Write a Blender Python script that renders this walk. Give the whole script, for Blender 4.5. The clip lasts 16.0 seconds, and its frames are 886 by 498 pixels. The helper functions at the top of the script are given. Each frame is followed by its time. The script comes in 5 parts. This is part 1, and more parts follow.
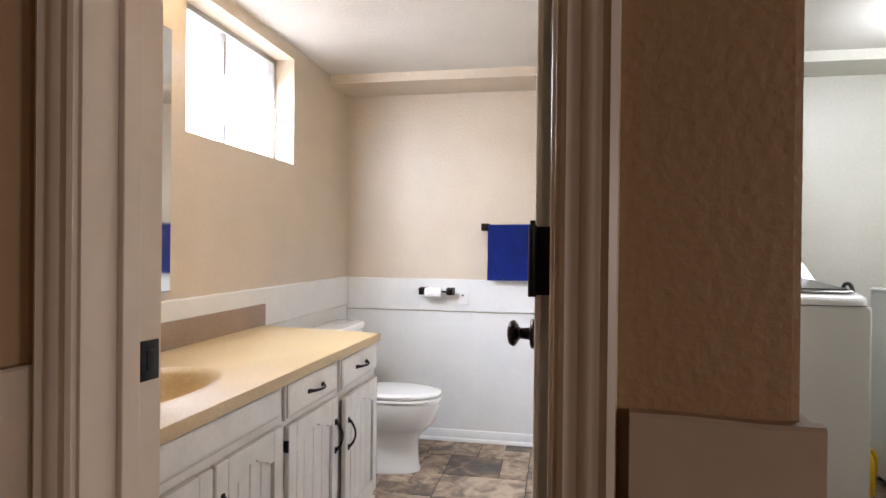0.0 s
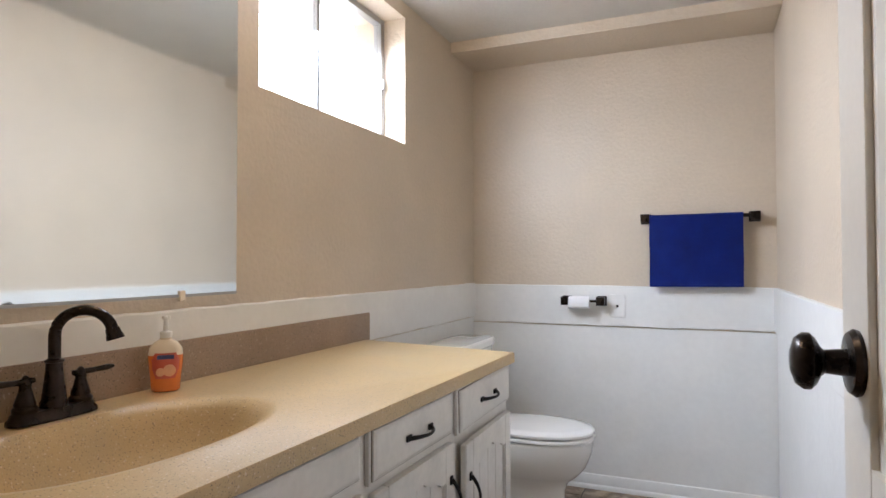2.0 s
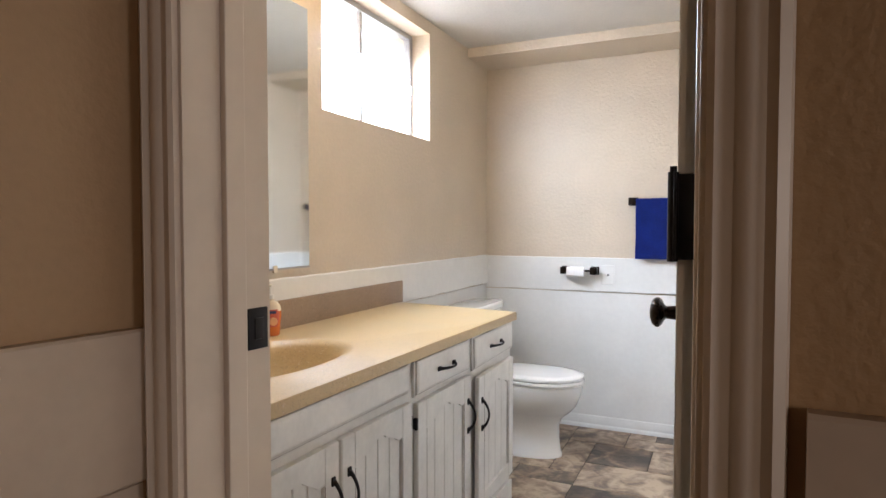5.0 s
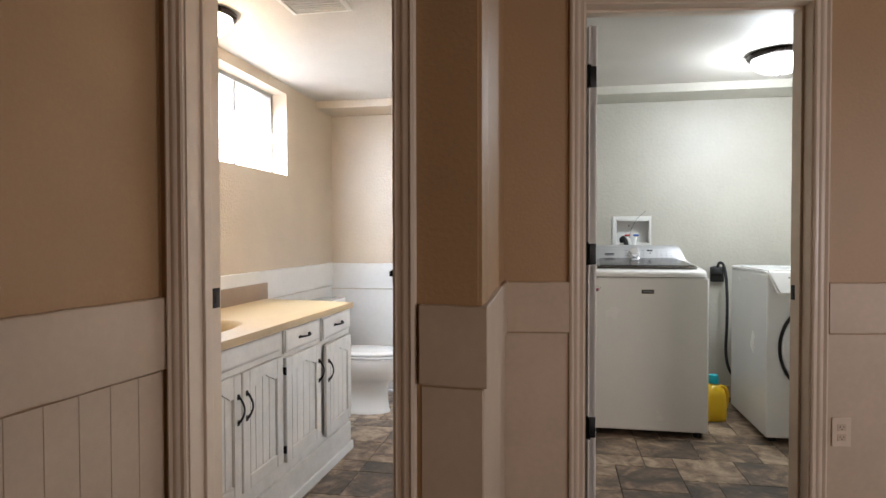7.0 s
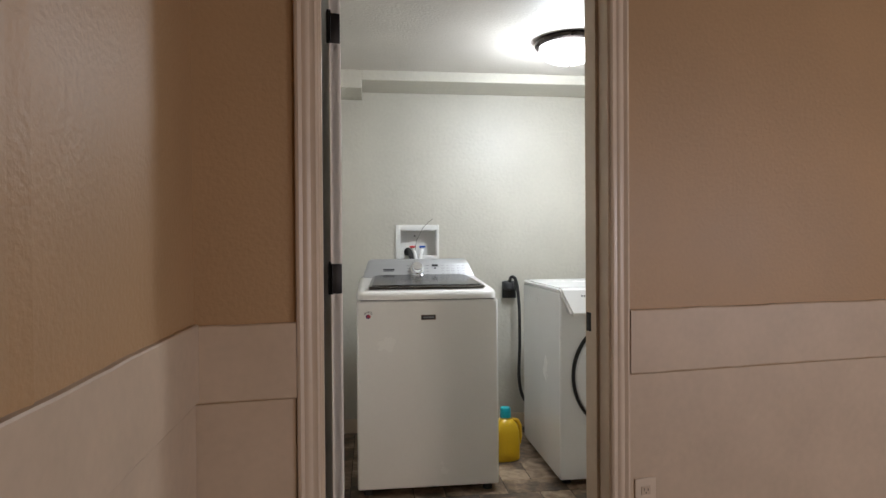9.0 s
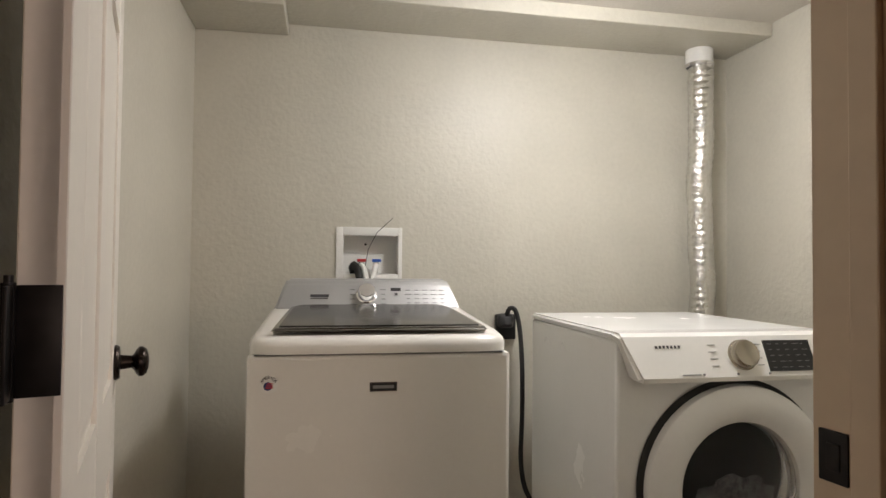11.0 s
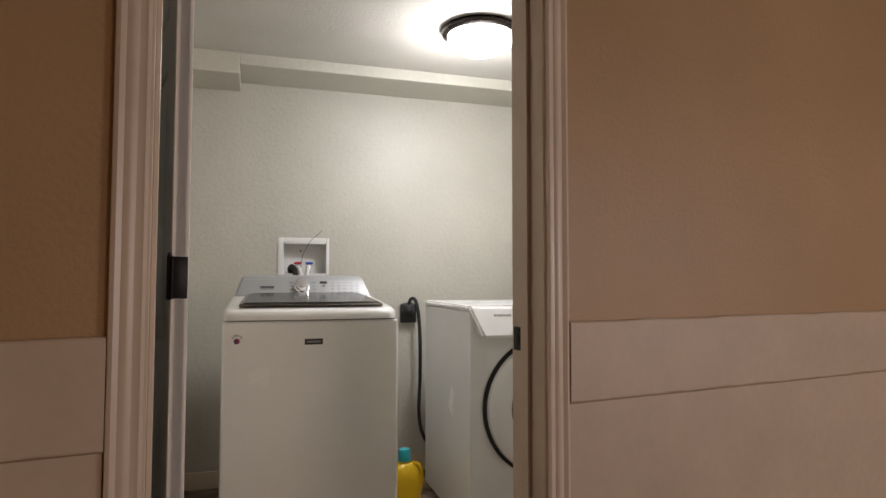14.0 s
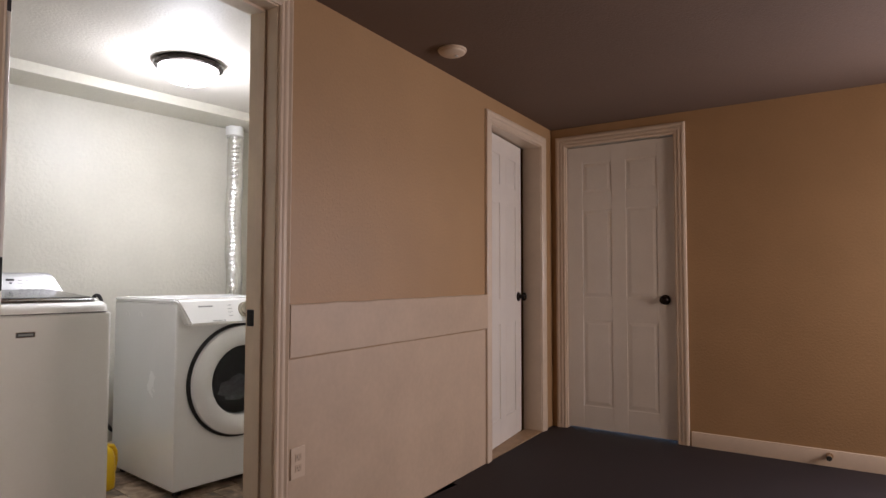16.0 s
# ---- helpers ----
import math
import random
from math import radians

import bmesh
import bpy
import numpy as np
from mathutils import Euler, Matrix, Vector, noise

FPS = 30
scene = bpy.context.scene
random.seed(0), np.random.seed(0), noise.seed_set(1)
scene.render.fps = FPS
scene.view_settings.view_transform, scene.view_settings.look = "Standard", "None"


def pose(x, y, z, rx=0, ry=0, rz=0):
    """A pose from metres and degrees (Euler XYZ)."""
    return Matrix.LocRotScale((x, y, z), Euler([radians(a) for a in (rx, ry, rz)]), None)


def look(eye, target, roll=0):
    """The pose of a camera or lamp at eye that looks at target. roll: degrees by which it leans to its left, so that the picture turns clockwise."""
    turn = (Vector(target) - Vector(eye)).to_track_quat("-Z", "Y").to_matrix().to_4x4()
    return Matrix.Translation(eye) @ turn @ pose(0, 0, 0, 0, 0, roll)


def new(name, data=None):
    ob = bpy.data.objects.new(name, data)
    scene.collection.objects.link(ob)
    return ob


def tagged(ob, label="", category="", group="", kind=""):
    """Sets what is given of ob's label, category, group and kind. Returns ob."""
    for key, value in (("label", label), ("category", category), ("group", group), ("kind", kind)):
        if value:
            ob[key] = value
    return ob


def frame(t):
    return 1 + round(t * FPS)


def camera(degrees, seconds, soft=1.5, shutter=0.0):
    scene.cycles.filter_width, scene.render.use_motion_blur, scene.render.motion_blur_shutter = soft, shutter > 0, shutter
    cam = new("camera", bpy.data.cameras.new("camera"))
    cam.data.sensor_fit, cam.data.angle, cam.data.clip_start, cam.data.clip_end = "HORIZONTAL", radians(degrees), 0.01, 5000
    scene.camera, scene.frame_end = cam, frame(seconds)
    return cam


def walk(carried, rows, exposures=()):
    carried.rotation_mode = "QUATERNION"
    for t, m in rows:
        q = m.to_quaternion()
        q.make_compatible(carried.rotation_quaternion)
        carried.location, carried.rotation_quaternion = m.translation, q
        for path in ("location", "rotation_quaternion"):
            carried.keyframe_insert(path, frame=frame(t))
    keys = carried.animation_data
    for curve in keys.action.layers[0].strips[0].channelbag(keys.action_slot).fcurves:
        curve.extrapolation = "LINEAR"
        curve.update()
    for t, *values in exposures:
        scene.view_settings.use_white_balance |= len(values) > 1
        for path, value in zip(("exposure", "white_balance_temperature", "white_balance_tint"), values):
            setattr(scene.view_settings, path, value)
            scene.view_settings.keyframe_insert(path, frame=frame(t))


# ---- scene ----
cam = camera(71.9, 16.0)
PATH = [
    (0, (0.09, -0.124, 1.171), (-0.283, 1.841, 1.162), 0.6),
    (0.5, (-0.003, 0.184, 1.158), (-0.448, 2.134, 1.168), 0.4),
    (1, (-0.077, 0.398, 1.144), (-0.58, 2.334, 1.162), 0.2),
    (1.5, (-0.116, 0.515, 1.126), (-0.748, 2.412, 1.163), 0.1),
    (2, (-0.104, 0.531, 1.078), (-0.889, 2.37, 1.124), -0.1),
    (2.5, (-0.07, 0.511, 1.023), (-0.92, 2.322, 1.045), -0.1),
    (3, (-0.058, 0.492, 0.997), (-0.925, 2.293, 0.955), -0.1),
    (3.5, (-0.063, 0.476, 1.019), (-0.943, 2.27, 0.927), -0.1),
    (3.7, (-0.068, 0.46, 1.046), (-0.944, 2.255, 0.949), -0.1),
    (5.8, (0.265, -0.447, 1.152), (-0.44, 1.424, 1.105), -0.0),
    (6, (0.299, -0.559, 1.154), (-0.352, 1.331, 1.105), 0.0),
    (6.5, (0.389, -0.803, 1.168), (-0.117, 1.131, 1.119), -0.1),
    (7, (0.503, -1.013, 1.182), (0.143, 0.954, 1.139), -0.1),
    (7.5, (0.575, -1.06, 1.196), (0.384, 0.931, 1.158), -0.2),
    (8, (0.627, -0.888, 1.201), (0.602, 1.111, 1.162), -0.1),
    (8.5, (0.672, -0.591, 1.211), (0.807, 1.404, 1.184), 0.0),
    (9, (0.76, -0.2, 1.21), (0.999, 1.786, 1.189), -0.4),
    (9.2, (0.769, -0.062, 1.202), (1.042, 1.919, 1.194), 0.3),
    (11.3, (0.893, 1.226, 1.159), (1.314, 3.18, 1.223), 0.3),
    (11.5, (0.892, 1.259, 1.151), (1.352, 3.204, 1.223), 0.2),
    (12, (0.887, 1.268, 1.128), (1.415, 3.196, 1.208), 0.1),
    (12.5, (0.887, 1.146, 1.122), (1.444, 3.064, 1.212), 0.2),
    (13, (0.88, 0.89, 1.114), (1.44, 2.807, 1.211), 0.2),
    (13.5, (0.868, 0.565, 1.108), (1.428, 2.482, 1.207), 0.2),
    (14, (0.818, 0.254, 1.103), (1.401, 2.165, 1.198), 0.1),
    (14.5, (0.754, 0.056, 1.093), (1.417, 1.941, 1.195), 0.0),
    (15, (0.578, -0.088, 1.086), (1.53, 1.669, 1.182), 0.3),
    (15.5, (0.347, -0.214, 1.095), (1.616, 1.329, 1.184), 0.3),
    (16, (0.167, -0.26, 1.096), (1.71, 1.009, 1.189), 0.1),
]
walk(cam, [(t, look(eye, target, roll)) for t, eye, target, roll in PATH],
     [(0, 0.3, 6000, 16), (0.5, 0.15, 6000, 15), (1, -0.12, 6000, 15), (2, -0.18, 5850, 14), (3.5, -0.18, 5850, 14), (6, 0.45, 5950, 13), (7, 0.45, 5900, 13), (9, 0.4, 5950, 14), (11.5, 0.15, 6850, 19), (12.5, 0.15, 6850, 20), (14, 0.2, 6400, 18), (15, 0.35, 6200, 19), (16, 0.5, 6150, 21)])

# ---- light ----
world = bpy.data.worlds.new("world")
scene.world = world
world.use_nodes = True
wn = world.node_tree.nodes
sky = wn.new("ShaderNodeTexSky")
sky.sky_type, sky.sun_disc, sky.sun_elevation, sky.sun_rotation = "NISHITA", False, radians(40), radians(250)
world.node_tree.links.new(sky.outputs[0], wn["Background"].inputs[0])
wn["Background"].inputs[1].default_value = 0.15
sun = new("sun", bpy.data.lights.new("sun", "SUN"))
sun.data.energy, sun.data.angle, sun.data.color = 2.0, radians(2), (1.0, 0.95, 0.88)
sun.matrix_world = look((-6, -4, 8), (0, 0, 0))


def area_light(name, eye, target, w, h, watts, color):
    lamp = new(name, bpy.data.lights.new(name, "AREA"))
    lamp.data.shape, lamp.data.size, lamp.data.size_y = "RECTANGLE", w, h
    lamp.data.energy, lamp.data.color = watts, color
    lamp.matrix_world = look(eye, target)
    return lamp


def bulb(name, at, watts, color, radius=0.05):
    lamp = new(name, bpy.data.lights.new(name, "POINT"))
    lamp.data.energy, lamp.data.color, lamp.data.shadow_soft_size = watts, color, radius
    lamp.location = at
    return lamp


BATH_LAMP, LAUNDRY_LAMP = (-1.09, 1.56), (1.77, 2.80)
area_light("bath_window_light", (-1.52, 2.40, 1.87), (-0.75, 2.65, 0.25), 0.80, 0.46, 78, (0.84, 0.92, 1.0))
area_light("hall_window_light", (3.2, -2.42, 1.25), (3.5, 1.2, 0.75), 1.0, 0.8, 27, (1.0, 0.79, 0.60))
area_light("end_window_light", (4.36, -0.95, 1.15), (0.6, 0.9, 0.75), 0.9, 0.8, 25, (0.95, 0.93, 0.95))
bulb("bath_bulb", (*BATH_LAMP, 2.05), 6.5, (1.0, 0.72, 0.40))
bulb("laundry_bulb", (*LAUNDRY_LAMP, 2.03), 17, (0.95, 1.0, 0.98), 0.12)
area_light("laundry_bowl_light", (*LAUNDRY_LAMP, 2.10), (LAUNDRY_LAMP[0], LAUNDRY_LAMP[1] + 0.001, 0.0), 0.24, 0.24, 6, (0.95, 1.0, 0.98))

# ---- materials ----


def material(name, color, rough=0.6, metal=0.0, var=0.12, scale=6.0, grain=90.0, bump=0.15, dist=0.004, coat=0.0, second=None):
    """A plain surface with large blotches, fine grain and a little relief."""
    m = bpy.data.materials.new(name)
    m.use_nodes = True
    nt = m.node_tree
    n, l = nt.nodes, nt.links
    p = n["Principled BSDF"]
    p.inputs["Metallic"].default_value = metal
    p.inputs["Coat Weight"].default_value = coat
    tc = n.new("ShaderNodeTexCoord")
    big, fine = n.new("ShaderNodeTexNoise"), n.new("ShaderNodeTexNoise")
    big.inputs["Scale"].default_value, fine.inputs["Scale"].default_value = scale, grain
    big.inputs["Detail"].default_value = 5
    fine.inputs["Detail"].default_value = 3
    for t in (big, fine):
        l.new(tc.outputs["Object"], t.inputs["Vector"])
    ramp = n.new("ShaderNodeMix")
    ramp.data_type = "RGBA"
    dark = second or tuple(c * (1 - 2 * var) for c in color)
    ramp.inputs[6].default_value, ramp.inputs[7].default_value = (*dark, 1), (*(min(1, c * (1 + var * 0.6)) for c in color), 1)
    add = n.new("ShaderNodeMath")
    add.operation = "MULTIPLY_ADD"
    l.new(fine.outputs[0], add.inputs[0])
    add.inputs[1].default_value = 0.45
    l.new(big.outputs[0], add.inputs[2])
    clampn = n.new("ShaderNodeMapRange")
    clampn.inputs[1].default_value, clampn.inputs[2].default_value = 0.45, 1.0
    l.new(add.outputs[0], clampn.inputs[0])
    l.new(clampn.outputs[0], ramp.inputs[0])
    l.new(ramp.outputs[2], p.inputs["Base Color"])
    rr = n.new("ShaderNodeMapRange")
    rr.inputs[3].default_value, rr.inputs[4].default_value = max(0.02, rough - 0.08), min(1, rough + 0.08)
    l.new(big.outputs[0], rr.inputs[0])
    l.new(rr.outputs[0], p.inputs["Roughness"])
    if bump:
        b = n.new("ShaderNodeBump")
        b.inputs["Strength"].default_value, b.inputs["Distance"].default_value = bump, dist
        l.new(fine.outputs[0], b.inputs["Height"])
        l.new(b.outputs[0], p.inputs["Normal"])
    return m


def plaster(name, color, rough=0.5, grain=75.0, strength=0.3):
    """Painted wall with an orange-peel knockdown texture."""
    return material(name, color, rough, var=0.06, scale=2.5, grain=grain, bump=strength, dist=0.006)


def glow(name, color, strength):
    m = bpy.data.materials.new(name)
    m.use_nodes = True
    p = m.node_tree.nodes["Principled BSDF"]
    p.inputs["Base Color"].default_value = (0.9, 0.9, 0.88, 1)
    p.inputs["Emission Color"].default_value = (*color, 1)
    p.inputs["Emission Strength"].default_value = strength
    p.inputs["Roughness"].default_value = 0.3
    return m


def clear(name, color=(1, 1, 1), rough=0.0, alpha=1.0):
    m = bpy.data.materials.new(name)
    m.use_nodes = True
    p = m.node_tree.nodes["Principled BSDF"]
    p.inputs["Base Color"].default_value = (*color, 1)
    p.inputs["Roughness"].default_value = rough
    p.inputs["Transmission Weight"].default_value = alpha
    p.inputs["IOR"].default_value = 1.45
    return m


def speckled(name, base, dark, light, scale=420.0, rough=0.35):
    """Cultured stone with fine dark and light chips."""
    m = material(name, base, rough, var=0.08, scale=5, grain=scale, bump=0.03, dist=0.001)
    nt = m.node_tree
    n, l = nt.nodes, nt.links
    p = n["Principled BSDF"]
    old = p.inputs["Base Color"].links[0].from_socket
    tc = n.new("ShaderNodeTexCoord")
    for k, (tint, sc, lo, hi) in enumerate(((dark, scale * 0.7, 0.64, 0.70), (light, scale * 0.5, 0.66, 0.72))):
        v = n.new("ShaderNodeTexNoise")
        v.inputs["Scale"].default_value, v.inputs["Detail"].default_value = sc, 1
        off = n.new("ShaderNodeVectorMath")
        off.inputs[1].default_value = (7.3 * k, 3.1 * k, 1.7)
        l.new(tc.outputs["Object"], off.inputs[0])
        l.new(off.outputs[0], v.inputs["Vector"])
        r = n.new("ShaderNodeMapRange")
        r.inputs[1].default_value, r.inputs[2].default_value = lo, hi
        l.new(v.outputs[0], r.inputs[0])
        mix = n.new("ShaderNodeMix")
        mix.data_type = "RGBA"
        mix.inputs[7].default_value = (*tint, 1)
        l.new(r.outputs[0], mix.inputs[0])
        l.new(old, mix.inputs[6])
        old = mix.outputs[2]
    l.new(old, p.inputs["Base Color"])
    return m


def slate(name):
    """Printed stone tile: brown, grey and rust clouds, each tile of its own tone."""
    m = bpy.data.materials.new(name)
    m.use_nodes = True
    n, l = m.node_tree.nodes, m.node_tree.links
    p = n["Principled BSDF"]
    tc, info = n.new("ShaderNodeTexCoord"), n.new("ShaderNodeObjectInfo")
    comb = n.new("ShaderNodeVectorMath")
    comb.operation = "MULTIPLY_ADD"
    l.new(info.outputs["Random"], comb.inputs[0])
    comb.inputs[1].default_value = (31, 17, 9)
    l.new(tc.outputs["Object"], comb.inputs[2])
    cloud, vein = n.new("ShaderNodeTexNoise"), n.new("ShaderNodeTexNoise")
    cloud.inputs["Scale"].default_value, cloud.inputs["Detail"].default_value, cloud.inputs["Distortion"].default_value = 6, 7, 1.2
    vein.inputs["Scale"].default_value, vein.inputs["Detail"].default_value, vein.inputs["Distortion"].default_value = 13, 6, 2.5
    l.new(comb.outputs[0], cloud.inputs["Vector"])
    l.new(comb.outputs[0], vein.inputs["Vector"])
    ramp = n.new("ShaderNodeValToRGB")
    e = ramp.color_ramp.elements
    e[0].position, e[0].color = 0.30, (0.052, 0.039, 0.031, 1)
    e[1].position, e[1].color = 0.72, (0.46, 0.35, 0.24, 1)
    for pos, c in ((0.44, (0.115, 0.082, 0.057, 1)), (0.56, (0.24, 0.165, 0.108, 1))):
        e.new(pos).color = c
    shift = n.new("ShaderNodeMath")
    shift.operation = "MULTIPLY_ADD"
    l.new(info.outputs["Random"], shift.inputs[0])
    shift.inputs[1].default_value = 0.20
    mixv = n.new("ShaderNodeMath")
    mixv.operation = "MULTIPLY_ADD"
    l.new(vein.outputs[0], mixv.inputs[0])
    mixv.inputs[1].default_value = 0.35
    l.new(cloud.outputs[0], mixv.inputs[2])
    l.new(mixv.outputs[0], shift.inputs[2])
    sub = n.new("ShaderNodeMath")
    sub.operation = "SUBTRACT"
    l.new(shift.outputs[0], sub.inputs[0])
    sub.inputs[1].default_value = 0.25
    l.new(sub.outputs[0], ramp.inputs[0])
    l.new(ramp.outputs[0], p.inputs["Base Color"])
    p.inputs["Roughness"].default_value = 0.42
    b = n.new("ShaderNodeBump")
    b.inputs["Strength"].default_value, b.inputs["Distance"].default_value = 0.3, 0.003
    l.new(vein.outputs[0], b.inputs["Height"])
    l.new(b.outputs[0], p.inputs["Normal"])
    return m


M_BEIGE = plaster("hall_beige_paint", (0.42, 0.262, 0.128))
M_BATH = plaster("bath_beige_paint", (0.62, 0.52, 0.40), 0.45, 60, 0.45)
M_LAUNDRY = plaster("laundry_cream_paint", (0.58, 0.55, 0.475), 0.46, 48, 0.45)
M_CEIL = plaster("ceiling_paint", (0.62, 0.58, 0.52), 0.6, 75, 0.3)
# hall ceiling's shade is put into the colour: far darker than M_CEIL
M_HALLCEIL = plaster("hall_ceiling_painted_shade", (0.15, 0.098, 0.068), 0.8, 75, 0.3)
M_CREAM = material("cream_panel_paint", (0.56, 0.435, 0.31), 0.5, var=0.07, scale=4, grain=40, bump=0.2, dist=0.002)
M_WHITEP = material("white_panel_paint", (0.80, 0.79, 0.76), 0.4, var=0.04, scale=4, grain=35, bump=0.25, dist=0.003)
M_TRIM = material("white_trim_paint", (0.66, 0.54, 0.41), 0.35, var=0.05, scale=5, grain=30, bump=0.1, dist=0.002)
M_DOOR = material("door_paint", (0.78, 0.74, 0.67), 0.38, var=0.04, scale=4, grain=80, bump=0.08, dist=0.001)
M_CAB = material("antiqued_white_paint", (0.74, 0.71, 0.66), 0.38, var=0.08, scale=9, grain=60, bump=0.12, dist=0.001)
M_GLAZE = material("dark_glaze", (0.20, 0.15, 0.11), 0.6)
# one stone: lamp yellow painted into the top, shade into the backsplash
M_COUNTER = speckled("speckled_tan_stone", (0.56, 0.405, 0.205), (0.25, 0.19, 0.11), (0.64, 0.52, 0.34), 430.0, 0.36)
M_SPLASH = speckled("speckled_stone_shaded", (0.33, 0.235, 0.165), (0.12, 0.085, 0.06), (0.46, 0.36, 0.27), 380.0, 0.42)
M_BRONZE = material("oil_rubbed_bronze", (0.030, 0.022, 0.018), 0.28, metal=0.85, var=0.2, scale=30, grain=120, bump=0.04, dist=0.001)
M_IRON = material("black_iron", (0.015, 0.013, 0.013), 0.45, metal=0.6, var=0.2, scale=40, bump=0.1, dist=0.001)
M_CHROME = material("chrome", (0.85, 0.85, 0.86), 0.10, metal=1.0, var=0.02, bump=0.0)
M_PORC = material("porcelain", (0.86, 0.85, 0.82), 0.08, var=0.015, bump=0.0, coat=0.6)
M_TOWEL = material("blue_terry", (0.010, 0.035, 0.33), 0.95, var=0.22, scale=9, grain=420, bump=1.0, dist=0.006)
M_PAPER = material("tissue_paper", (0.86, 0.84, 0.82), 0.9, var=0.03, bump=0.2)
M_ALU = material("window_aluminium", (0.45, 0.45, 0.45), 0.4, metal=0.7, var=0.1)
M_GLASS = clear("window_glass")
M_MIRROR = material("mirror_silver", (0.84, 0.87, 0.86), 0.02, metal=1.0, var=0.0, bump=0.0)
M_SLATE = slate("slate_tile")
M_GROUT = material("tile_joint", (0.045, 0.036, 0.030), 0.8, var=0.15)
M_HALLFLOOR = material("dark_hall_floor", (0.020, 0.012, 0.014), 0.75, var=0.25, scale=12, grain=300, bump=0.4, dist=0.004)
M_ENAMEL = material("white_enamel", (0.84, 0.82, 0.78), 0.25, var=0.02, scale=3, bump=0.0, coat=0.3)
M_DENAMEL = material("dryer_enamel", (0.85, 0.85, 0.84), 0.25, var=0.02, scale=3, bump=0.0, coat=0.3)
M_SILVER = material("brushed_silver", (0.42, 0.42, 0.42), 0.36, metal=0.45, var=0.05, grain=200, bump=0.02, dist=0.001)
M_LID = material("dark_lid_glass", (0.050, 0.047, 0.044), 0.14, var=0.05, bump=0.0)
M_LID.node_tree.nodes["Principled BSDF"].inputs["Specular IOR Level"].default_value = 0.22
M_LIDFRAME = material("lid_frame_metal", (0.36, 0.35, 0.34), 0.16, metal=1.0, var=0.03, bump=0.0)
M_BLACK = material("black_plastic", (0.012, 0.012, 0.013), 0.35, var=0.2, bump=0.0)
M_RUBBER = material("black_rubber", (0.020, 0.019, 0.018), 0.7, var=0.2)
M_GREY = material("grey_plastic", (0.05, 0.05, 0.052), 0.5, var=0.1)
M_PRINT = material("grey_print", (0.24, 0.24, 0.24), 0.6, var=0.05, bump=0.0)
M_DARKPRINT = material("dark_print", (0.05, 0.05, 0.055), 0.5, var=0.05, bump=0.0)
M_FOIL = material("aluminium_foil", (0.78, 0.77, 0.74), 0.22, metal=1.0, var=0.06, scale=40, grain=70, bump=0.9, dist=0.006)
M_PVC = material("white_plastic", (0.80, 0.79, 0.76), 0.35, var=0.03, bump=0.0)
M_RED = material("red_plastic", (0.50, 0.02, 0.02), 0.4, var=0.1, bump=0.0)
M_BLUE = material("blue_plastic", (0.02, 0.10, 0.45), 0.4, var=0.1, bump=0.0)
M_YELLOW = material("yellow_plastic", (0.80, 0.50, 0.01), 0.3, var=0.06, bump=0.0)
M_TEAL = material("teal_plastic", (0.02, 0.42, 0.48), 0.35, var=0.05, bump=0.0)
M_SOAP = material("orange_soap", (0.75, 0.20, 0.045), 0.12, var=0.06, bump=0.0, coat=0.5)
M_LABEL = material("red_label", (0.58, 0.10, 0.05), 0.4, var=0.1, bump=0.0)
M_PEACH = material("peach_print", (0.80, 0.42, 0.22), 0.4, var=0.1, bump=0.0)
M_NAVY = material("navy_print", (0.02, 0.03, 0.12), 0.4, var=0.05, bump=0.0)
M_CLEARP = material("frosted_plastic", (0.80, 0.70, 0.55), 0.2, var=0.03, bump=0.0)
M_LAUNDRYCLOTH = material("grey_clothes", (0.45, 0.45, 0.46), 0.9, var=0.35, scale=8, grain=60, bump=0.6, dist=0.02)
M_DOORGLASS = clear("smoked_door_glass", (0.62, 0.62, 0.63), 0.02, 1.0)
M_DOORGLASS.node_tree.nodes["Principled BSDF"].inputs["IOR"].default_value = 1.12
M_CHAMP = material("champagne_metal", (0.42, 0.38, 0.31), 0.25, metal=0.9, var=0.04, bump=0.0)
M_WOOD = material("threshold_oak", (0.42, 0.28, 0.16), 0.5, var=0.18, scale=20, grain=120, bump=0.2)
M_OUTSIDE = glow("bright_overcast", (0.93, 0.96, 1.0), 3.0)
_n, _l = M_OUTSIDE.node_tree.nodes, M_OUTSIDE.node_tree.links
_leafy, _map, _tc = _n.new("ShaderNodeTexNoise"), _n.new("ShaderNodeMapRange"), _n.new("ShaderNodeTexCoord")
_leafy.inputs["Scale"].default_value, _leafy.inputs["Detail"].default_value = 7.0, 6
_map.inputs[1].default_value, _map.inputs[2].default_value, _map.inputs[3].default_value, _map.inputs[4].default_value = 0.36, 0.47, 0.85, 3.0
_l.new(_tc.outputs["Object"], _leafy.inputs["Vector"])
_l.new(_leafy.outputs[0], _map.inputs[0])
_l.new(_map.outputs[0], _n["Principled BSDF"].inputs["Emission Strength"])
M_LAMP_COOL = glow("lit_glass_cool", (1.0, 0.99, 0.96), 6.0)
M_LAMP_WARM = glow("lit_glass_warm", (1.0, 0.82, 0.52), 6.0)

# ---- mesh helpers ----


